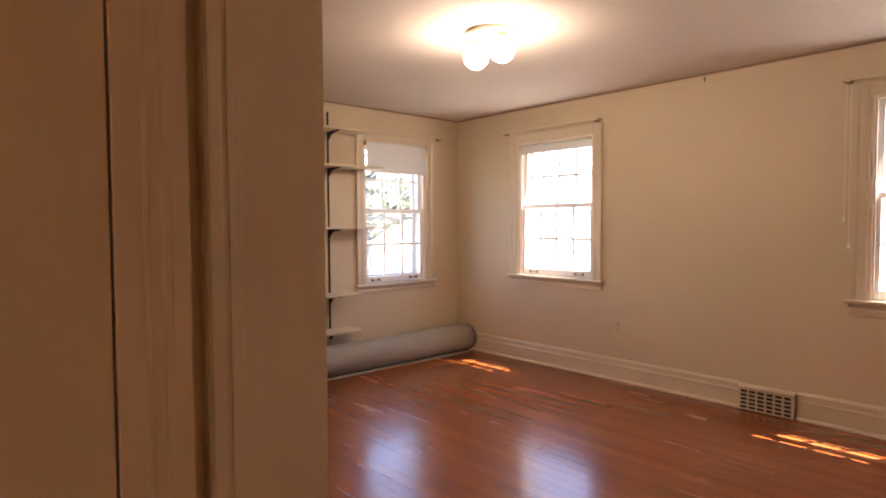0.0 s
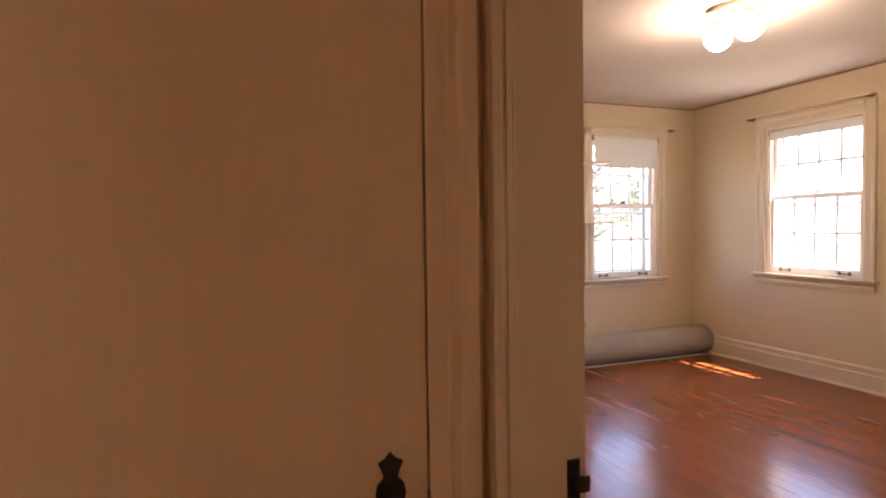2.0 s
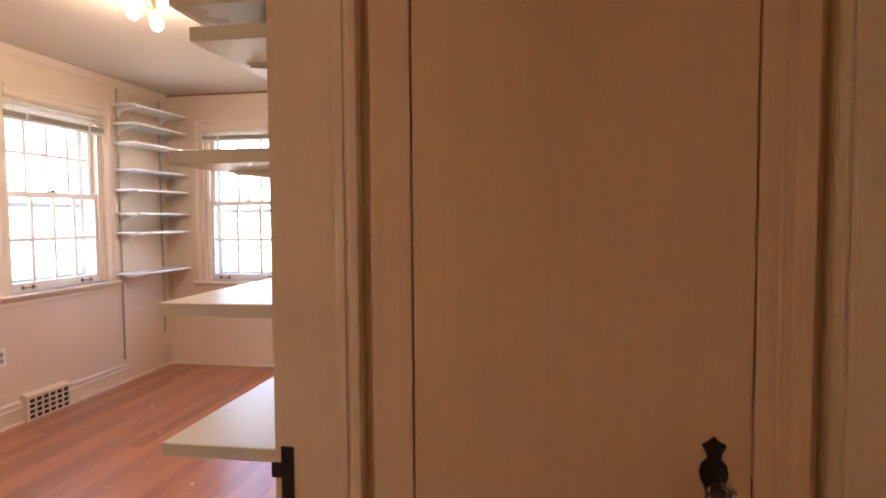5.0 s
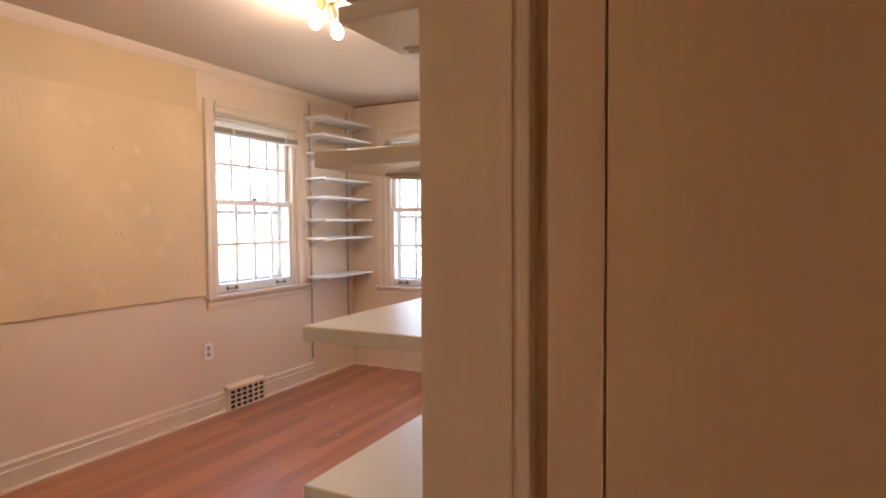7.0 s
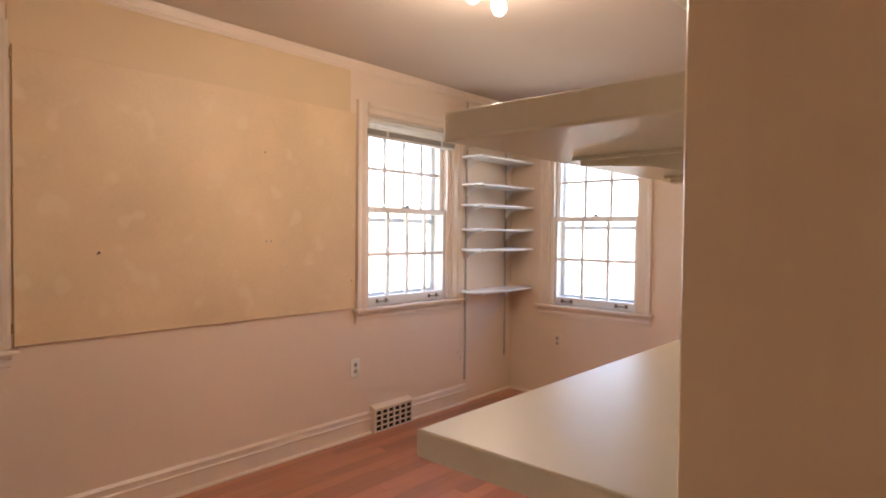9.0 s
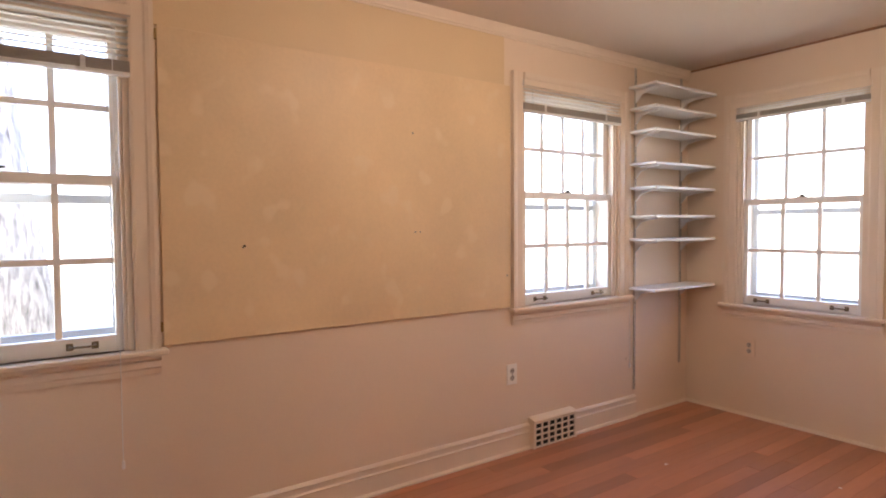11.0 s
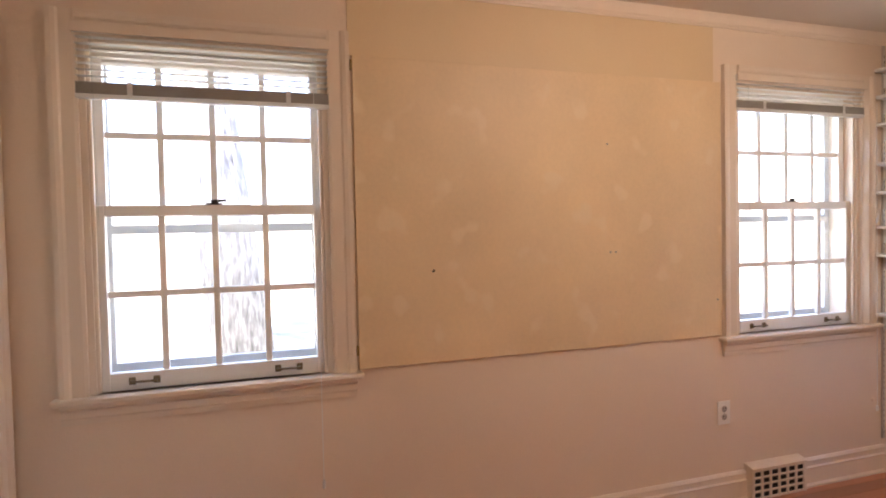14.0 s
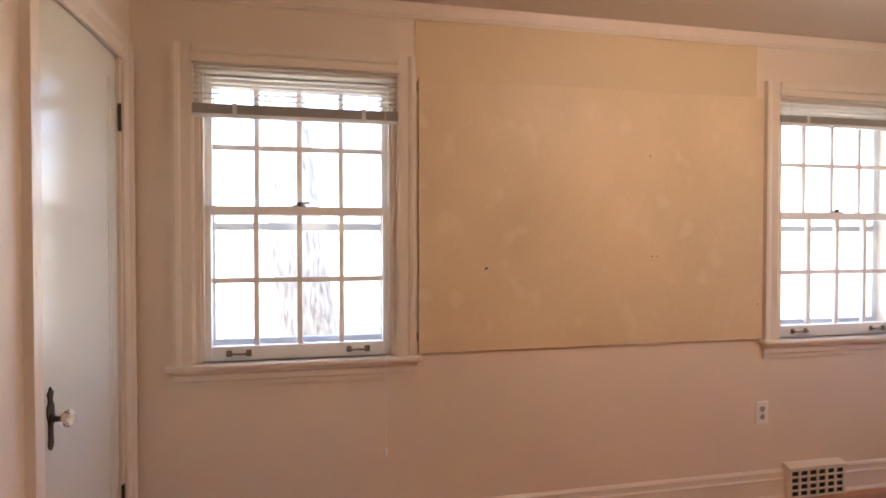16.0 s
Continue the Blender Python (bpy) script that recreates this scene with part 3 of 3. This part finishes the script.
side_door = thing("side_closet_door", "pale painted panelled door with a cut-glass knob, closed", "door")
bm = boxes((-3.252, -2.545, YN - 0.047, YN - 0.013, 0.01, 2.14), bevel=0.002)
part("door_panel", bm, DOOR_PAINT_B, side_door)
for x in (-3.185, -3.155):
    part("stile_bead", boxes((x - 0.004, x + 0.004, YN - 0.014, YN - 0.0105, 0.2, 2.03), bevel=0.0015), DOOR_PAINT_B, side_door)
part("latch_plate", boxes((-2.546, -2.5435, YN - 0.044, YN - 0.0125, 0.78, 0.95), bevel=0.0008), DARK_METAL, side_door, "dark metal latch plate on the door edge")
knob_set(side_door, -2.618, YN - 0.013, 0.875, 1, DARK_METAL, tall=0.19)
for z in (1.895, 0.36):
    hg = boxes((-3.288, -3.256, YN - 0.011, YN - 0.007, z - 0.05, z + 0.05), bevel=0.001)
    tube(hg, (-3.262, YN - 0.003, z - 0.055), (-3.262, YN - 0.003, z + 0.055), 0.008, n=10)
    tube(hg, (-3.262, YN - 0.003, z + 0.055), (-3.262, YN - 0.003, z + 0.066), 0.006, 0.002, n=10)
    part("hinge", hg, DARK_METAL, side_door, "dark metal butt hinge")
frame_s = thing("door_frame_2", "white painted moulded frame of the side closet door", "door frame", kind="structure")
part("jamb", boxes((-3.275, -3.256, YN - 0.11, YN + 0.0, 0, 2.155), (-2.541, -2.515, YN - 0.11, YN + 0.0, 0, 2.155), (-3.256, -2.541, YN - 0.11, YN + 0.0, 2.143, 2.155)), TRIM, frame_s)
for at, m in ((pose(-2.52, YN, 0, 0, 0, 180), True), (pose(-3.27, YN, 0, 0, 0, 180), False)):
    leg = part("casing", mirrored(casing_leg(2.22)) if m else casing_leg(2.22), TRIM, frame_s)
    leg.matrix_world = at
head = part("casing", extruded(CASING, 0.75), TRIM, frame_s)
head.matrix_world = pose(-2.52, YN + 0.001, 2.135, 0, 0, 180)

# ---- room B: board on the wall ----
board = tagged(part("wall_board", boxes((XB + 0.001, XB + 0.016, 1.632, 3.498, 0.872, 2.158), bevel=0.003), BOARD), "tan painted hardboard panel fixed between two windows", "board")
tagged(part("wall_paint_patch", boxes((XB + 0.0005, XB + 0.005, 1.618, 3.462, 2.158, 2.4325)), TAN_PAINT), "tan painted strip of wall above the board", "wall", kind="structure")
for y, z in ((1.955, 1.262),):
    nail = tube(bmesh.new(), (XB + 0.012, y, z), (XB + 0.04, y, z + 0.008), 0.003, n=8)
    ball(nail, (XB + 0.04, y, z + 0.008), 0.006, n=8)
    tagged(part("nail", nail, DARK_METAL), "small dark nail in the tan board", "nail")
for y, z in ((2.83, 1.83), (2.84, 1.32), (2.87, 1.32), (3.47, 1.06)):
    tagged(part("screw", tube(bmesh.new(), (XB + 0.012, y, z), (XB + 0.018, y, z), 0.005, n=8), NICKEL), "small screw head in the tan board", "screw", group="screws in the board")
for z in (2.12, 0.95):
    tagged(part("board_clip", boxes((XB + 0.0005, XB + 0.02, 1.623, 1.631, z - 0.02, z + 0.02)), BRASS), "small brass edge clip of the board", "clip", group="board clips")


# ---- registers and outlets ----
def register(at, rows, label, mat):
    """A wall register: sloping top, frame and a grid of holes over a dark duct; 0.37 wide, its back on y = 0."""
    root = thing("wall_register", label, "vent", at, group="wall registers")
    w, d, h = 0.37, 0.055, 0.175
    part("hood", extruded([(0, h), (0, 0.005), (0.012, 0.005), (0.012, h - 0.006), (d + 0.004, h - 0.012), (d + 0.006, h - 0.002), (0.012, h + 0.012), (0, h + 0.012)], w), mat, root)
    part("duct", boxes((0.006, w - 0.006, -d + 0.012, -0.013, 0.008, h - 0.014)), BLACK, root)
    bm = bmesh.new()
    cols = 6
    z0, z1 = 0.006, h - 0.012
    for i in range(cols + 1):
        u = 0.012 + (w - 0.024) * i / cols
        box(bm, u - 0.0055, u + 0.0055, -d - 0.001, -d + 0.008, z0, z1)
    for j in range(rows + 1):
        z = z0 + 0.006 + (z1 - z0 - 0.012) * j / rows
        box(bm, 0.004, w - 0.004, -d, -d + 0.007, z - 0.0045, z + 0.0045)
    part("grille", bm, mat, root)
    for u0 in (0.0, w - 0.006):
        part("cheek", boxes((u0, u0 + 0.006, -d, -0.001, 0.003, h - 0.006)), mat, root)
    return root


register(pose(XB, 3.648, 0, 0, 0, 90), 4, "white painted metal wall register with dark slots", TRIM)
register(pose(XA, 2.272, 0, 0, 0, -90), 5, "cream painted metal wall register with dark slots", TRIM_A)


def outlet(at, mat, label):
    root = thing("wall_outlet", label, "outlet", at, group="wall outlets")
    part("plate", boxes((-0.039, 0.039, -0.007, 0, -0.061, 0.061), bevel=0.003), mat, root)
    for z in (-0.021, 0.021):
        soc = lathe([(0.0165, 0), (0.0165, 0.003), (0.015, 0.004)], 14)
        bmesh.ops.rotate(soc, matrix=Matrix.Rotation(radians(90), 3, "X"), verts=soc.verts)
        s = part("socket", moved(soc, 0, -0.006, z), WHITE_METAL, root)
        part("slot", boxes((-0.008, -0.005, -0.0112, -0.009, z - 0.002, z + 0.009), (0.005, 0.008, -0.0112, -0.009, z - 0.002, z + 0.009), (-0.003, 0.003, -0.0112, -0.009, z - 0.012, z - 0.007)), BLACK, s)
    part("screw", tube(bmesh.new(), (0, -0.006, 0), (0, -0.0085, 0), 0.003, n=8), NICKEL, root)


outlet(pose(XB, 3.516, 0.470, 0, 0, 90), IVORY, "ivory duplex outlet on the white wall")
outlet(pose(-2.91, YF, 0.485, 0, 0, 0), PLASTER_B, "painted-over duplex outlet below a window")
outlet(pose(XA, 3.29, 0.478, 0, 0, -90), PLASTER_A, "painted-over duplex outlet on the cream wall")


# ---- shelving ----
def shelf_standard(at, z0, z1, mat, label, slots=True):
    """A slotted upright strip fixed on a wall."""
    bm = boxes((-0.008, 0.008, -0.011, 0, z0, z1), bevel=0.0015)
    ob = thing("shelf_standard", label, "shelf bracket strip", at, group="shelf standards")
    part("strip", bm, mat, ob)
    if slots:
        sl = bmesh.new()
        n = int((z1 - z0 - 0.06) / 0.032)
        for i in range(n):
            z = z0 + 0.03 + i * 0.032
            box(sl, -0.002, 0.002, -0.0116, -0.010, z, z + 0.014)
        part("slots", sl, BLACK, ob)
    return ob


def wall_shelf(at, u0, u1, z, depth, thick, mat, brackets, label, bracket_mat, group):
    """A board whose top is at z, on curved steel brackets at the places given; the wall is y = 0 and the board reaches to -y."""
    root = thing("wall_shelf", label, "shelf", at, group=group)
    part("board", boxes((u0, u1, -depth, -0.014, z - thick, z), bevel=0.003), mat, root)
    for u in brackets:
        bm = bmesh.new()
        prof = [(0.011, z - thick - 0.001), (depth * 0.82, z - thick - 0.001), (depth * 0.82, z - thick - 0.010), (depth * 0.5, z - thick - 0.017), (depth * 0.25, z - thick - 0.032), (0.02, z - thick - 0.075), (0.011, z - thick - 0.080)]
        ends = [[bm.verts.new((u + s, -d, zz)) for d, zz in prof] for s in (-0.006, 0.006)]
        bm.faces.new(ends[0])
        bm.faces.new(ends[1])
        for i in range(len(prof)):
            j = (i + 1) % len(prof)
            bm.faces.new((ends[0][i], ends[0][j], ends[1][j], ends[1][i]))
        box(bm, u - 0.017, u + 0.017, -depth * 0.84, -0.013, z - thick - 0.0045, z - thick - 0.0005)
        part("bracket", bm, bracket_mat, root, "steel shelf bracket")
    return root


west = pose(XB, 0, 0, 0, 0, 90)
shelf_standard(pose(XB, 4.66, 0, 0, 0, 90), 0.19, 2.43, WHITE_METAL, "slotted metal shelf standard on the wall, greyed for its shadow line")
shelf_standard(pose(XB, 5.20, 0, 0, 0, 90), 0.31, 2.43, WHITE_METAL, "slotted metal shelf standard near the corner, greyed for its shadow line")
for z in (2.292, 2.143, 1.990, 1.770, 1.608, 1.416, 1.256, 0.921):
    wall_shelf(west, 4.575, 5.285, z, 0.235, 0.018, WHITE_SHELF, (4.66, 5.20), "white laminate shelf board on metal brackets", WHITE_SHELF, "corner shelves")

north = pose(0, YF, 0, 0, 0, 0)
shelf_standard(pose(3.10, YF, 0, 0, 0, 0), 0.30, 2.40, DARK_METAL, "dark metal shelf standard on the cream wall", slots=False)
shelf_standard(pose(2.45, YF, 0, 0, 0, 0), 0.30, 2.40, DARK_METAL, "dark metal shelf standard on the cream wall", slots=False)
for z, u1 in ((2.235, 3.40), (1.905, 3.56), (1.345, 3.56), (0.735, 3.30), (0.40, 3.30)):
    wall_shelf(north, 2.25, u1, z, 0.24, 0.018, TRIM_A, (2.45, 3.10), "cream painted shelf board on dark brackets", DARK_METAL, "cream wall shelves")

# shelves beside the doorway of room B, on the closet wall
closet_side = pose(RX0, 0, 0, 0, 0, -90)
for z, y1, d in ((0.862, 2.9, 0.314), (1.172, 2.9, 0.310), (1.50, 2.1, 0.276), (1.755, 2.1, 0.218), (1.83, 2.3, 0.264)):
    wall_shelf(closet_side, -y1, -1.425, z, d, 0.030, CREAM_SHELF, (-1.62, -y1 + 0.2), "cream laminate shelf board beside the doorway", CREAM_SHELF, "doorway shelves")
for y in (1.62, 1.9, 2.7):
    shelf_standard(pose(RX0, y, 0, 0, 0, -90), 0.5, 2.2, WHITE_METAL, "slotted metal shelf standard beside the doorway, greyed for its shadow line")
tagged(part("wall_bracket", boxes((-1.90, -1.885, YF - 0.015, YF - 0.001, 0.45, 0.80), bevel=0.002), WHITE_METAL), "short white metal strip on the wall", "bracket")


# ---- cords, hooks and small marks ----
def hanging_cord(name, at, length, mat, label):
    """A thin pull cord with a small tassel; its top is at the place given."""
    root = thing(name, label, "cord", at, group="pull cords")
    part("cord", tube(bmesh.new(), (0, 0, 0), (0.004, 0, -length), 0.0018, n=6), mat, root)
    part("tassel", moved(lathe([(0.002, 0.0), (0.006, -0.006), (0.007, -0.03), (0.004, -0.036)], 10), 0.004, 0, -length), mat, root)


hanging_cord("blind_cord", pose(XB + 0.03, 4.575, 2.10), 1.70, WHITE_SHELF, "thin white blind cord beside a window")
hanging_cord("blind_cord", pose(XB + 0.066, 1.47, 2.12), 1.66, WHITE_SHELF, "thin white blind cord in front of a window")
hanging_cord("shade_cord", pose(XA - 0.03, 1.64, 2.25), 0.85, WHITE_SHELF, "thin white shade cord beside a window")
hanging_cord("shade_cord", pose(XA - 0.03, 1.612, 2.25), 1.02, WHITE_SHELF, "thin white shade cord beside a window")
hook = tube(bmesh.new(), (XA, 2.564, 2.462), (XA - 0.018, 2.564, 2.455), 0.004, n=8)
tube(hook, (XA - 0.016, 2.564, 2.470), (XA - 0.016, 2.564, 2.435), 0.004, n=8)
tagged(part("wall_hook", hook, DARK_METAL), "small dark hook under the ceiling line", "hook")
knot = lathe([(0.012, 0), (0.011, 0.004), (0.004, 0.006)], 12)
bmesh.ops.rotate(knot, matrix=Matrix.Rotation(radians(90), 3, "Y"), verts=knot.verts)
tagged(part("wall_plug", moved(knot, XB, 4.585, 0.42), PLASTER_B), "small painted-over plug on the wall", "wall plug")

for k, (x, y) in enumerate(((-2.35, 3.62), (-1.72, 2.98), (-2.75, 4.1), (-1.38, 3.4), (-2.05, 4.55), (-1.2, 2.5))):
    fleck = lathe([(0.007 + 0.002 * (k % 3), 0.0006), (0.006, 0.0016), (0.003, 0.0019)], 7)
    tagged(part("paint_fleck", moved(fleck, x, y, 0), WHITE_SHELF), "tiny white paint fleck on the wooden floor", "paint fleck", group="paint flecks")

# ---- room A: rolled carpet ----
rug = thing("carpet_roll", "grey rolled-up carpet lying along the wall", "carpet")
bm = bmesh.new()
n, seg = 40, 28
rings = []
for i in range(seg + 1):
    x = 1.55 + (4.735 - 1.55) * i / seg
    ring = []
    for k in range(n):
        a = 6.28319 * k / n
        r = 0.139 + 0.003 * math.sin(a * 3 + i * 0.4) + 0.003 * noise.noise((x * 2, math.cos(a), math.sin(a)))
        ring.append(bm.verts.new((x, 5.145 + r * math.cos(a) * 1.05, max(0.001, 0.138 + r * math.sin(a)))))
    rings.append(ring)
for a, b in zip(rings, rings[1:]):
    for k in range(n):
        bm.faces.new((a[k], a[(k + 1) % n], b[(k + 1) % n], b[k]))
bm.faces.new(rings[0])
bm.faces.new(rings[-1])
part("roll", bm, CARPET, rug, smooth=True)
part("loose_edge", boxes((1.56, 4.69, 5.00, 5.06, 0.002, 0.012), bevel=0.003), CARPET, rug)


# ---- ceiling lamps ----
def globe_lamp(x, y):
    root = thing("ceiling_lamp", "white ceiling lamp with round frosted globes, lit", "lamp", pose(x, y, H))
    part("canopy", lathe([(0.15, 0), (0.15, -0.012), (0.135, -0.028), (0.06, -0.04), (0.02, -0.045)], 32), TRIM_A, root, smooth=True)
    for dx, dy in ((-0.01, 0.105), (-0.01, -0.105)):
        part("socket", tube(bmesh.new(), (dx, dy, -0.03), (dx, dy, -0.07), 0.03), BRASS, root)
        g = part("globe", ball(bmesh.new(), (dx, dy, -0.125), 0.075, n=20), BULB, root, "lit frosted glass globe", smooth=True)
        g.visible_shadow = False
        part("finial", ball(bmesh.new(), (dx, dy, -0.203), 0.006, n=8), BRASS, root)


globe_lamp(*LAMP_A)
for dx, dy in ((-0.01, 0.105), (-0.01, -0.105)):
    bulb_lamp("lamp_light", LAMP_A[0] + dx, LAMP_A[1] + dy, H - 0.125, 0.40, 0.07)


def bare_lamp(x, y):
    root = thing("ceiling_lamp", "brass ceiling lamp with bare lit bulbs", "lamp", pose(x, y, H))
    part("canopy", lathe([(0.085, 0), (0.085, -0.012), (0.07, -0.03), (0.02, -0.045)], 28), BRASS, root, smooth=True)
    for s in (-1, 1):
        tilt = Matrix.Translation((0, 0.035 * s, -0.045)) @ Matrix.Rotation(radians(24 * s), 4, "X")
        part("arm", tube(bmesh.new(), (0, 0, -0.03), (0, 0.035 * s, -0.048), 0.013), BRASS, root)
        sock = part("socket", lathe([(0.018, 0.0), (0.025, -0.008), (0.026, -0.02), (0.021, -0.028), (0.021, -0.06), (0.024, -0.064)], 18), BRASS, root, smooth=True)
        sock.matrix_local = tilt
        b = lathe([(0.014, -0.06), (0.016, -0.075), (0.029, -0.11), (0.031, -0.128), (0.023, -0.15), (0.006, -0.16)], 18)
        g = part("bulb", b, BULB, root, "lit frosted bulb", smooth=True)
        g.matrix_local = tilt
        g.visible_shadow = False


bare_lamp(*LAMP_B)
for s in (-1, 1):
    bulb_lamp("lamp_light", LAMP_B[0], LAMP_B[1] + 0.085 * s, H - 0.155, 0.95, 0.03)

# ---- outside ----
tagged(part("ground", boxes((-400, 400, -400, 400, -0.9, -0.7)), GRASS), "sunlit lawn round the house", "ground", kind="structure")
tagged(part("house_base", boxes((XB - 0.24, XA + 0.24, -2.3, YF + 0.24, -0.75, -0.03)), BRICK), "plain house foundation", "foundation", kind="structure")


def tree(name, x, y, trunk_r, height, lean, crown_r, leaves, seed, label):
    rnd = random.Random(seed)
    root = thing(name, label, "tree", pose(x, y, -0.7))
    bm = bmesh.new()
    top = Vector((lean[0], lean[1], height))
    tube(bm, (0, 0, -0.1), (0, 0, 0.25), trunk_r * 1.35, trunk_r, 16)
    tube(bm, (0, 0, 0.2), top * 0.5, trunk_r, trunk_r * 0.8, 16)
    tube(bm, top * 0.49, top, trunk_r * 0.8, trunk_r * 0.4, 14)
    tips = []
    for i in range(12):
        f = 0.45 + 0.5 * i / 12
        a = rnd.uniform(0, 6.28)
        p = top * f
        q = p + Vector((math.cos(a), math.sin(a), 0.55)) * crown_r * rnd.uniform(0.6, 1.0)
        tube(bm, p, q, trunk_r * 0.28, trunk_r * 0.07, 7)
        tips += [p.lerp(q, k) for k in (0.5, 0.7, 0.85, 1.0)]
    part("trunk", bm, BARK, root, smooth=True)
    verts, faces = [], []
    for i in range(leaves):
        c = rnd.choice(tips) + Vector((rnd.gauss(0, 1), rnd.gauss(0, 1), rnd.gauss(0, 0.8))) * crown_r * 0.22
        u = Vector((rnd.gauss(0, 1), rnd.gauss(0, 1), rnd.gauss(0, 1))).normalized()
        w = u.orthogonal().normalized()
        s = rnd.uniform(0.06, 0.13)
        k = len(verts)
        verts += [c - u * s, c + w * s * 0.5, c + u * s, c - w * s * 0.5]
        faces.append((k, k + 1, k + 2, k + 3))
    me = bpy.data.meshes.new("crown")
    me.from_pydata(verts, [], faces)
    me.materials.append(LEAF)
    crown = new("crown", me)
    crown.parent = root
    return root


tree("tree", -9.6, 1.15, 0.42, 13.0, (-0.6, -1.5), 3.6, 7000, 3, "large tree with furrowed bark beside the house")
tree("tree", 7.6, 11.2, 0.16, 3.4, (0.2, 0.3), 1.9, 2600, 5, "small leafy tree in the garden")
tree("tree", 5.6, 12.0, 0.15, 2.9, (-0.2, 0.2), 1.7, 2600, 9, "small leafy tree in the garden")


# ---- floor boards, last ----
def plank_floor(name, x0, x1, y0, y1, width, mat, seed, label):
    """Strip flooring laid along y, each board a piece of its own."""
    rnd = random.Random(seed)
    root = tagged(part(name, boxes((x0, x1, y0, y1, -0.06, -0.02)), SUBFLOOR), label, "floor", kind="structure")
    n = round((x1 - x0) / width)
    w = (x1 - x0) / n
    lengths = (0.9, 1.3, 1.7, 2.2, 2.6)
    shared = {}

    def board(length):
        if length not in shared:
            bm = boxes((0, w - 0.0007, 0, length - 0.001, -0.02, 0.0))
            up = [e for e in bm.edges if all(abs(v.co.z) < 1e-6 for v in e.verts)]
            bmesh.ops.bevel(bm, geom=up, offset=0.0004, segments=1, affect="EDGES")
            shared[length] = mesh_of("floor_board", bm, mat)
        return shared[length]

    for i in range(n):
        y, first = y0, True
        while y < y1 - 1e-4:
            length = rnd.choice(lengths) * (rnd.choice((0.35, 0.6, 0.8)) if first else 1)
            length = round(min(length, y1 - y), 2) if y1 - y - length > 0.25 else y1 - y
            first = False
            ob = new("floor_board", board(round(length, 4)))
            ob.location = (x0 + i * w, y, rnd.uniform(-0.00015, 0.0001))
            ob.parent = root
            y += length
    return root


plank_floor("floor_1", XB, RX0, YN, YF, 0.083, FLOOR_B, 11, "worn reddish-brown varnished strip wood floor")
plank_floor("floor_2", RX1, XA, YNA, YF, 0.083, FLOOR_A, 12, "glossy red-brown varnished strip wood floor")
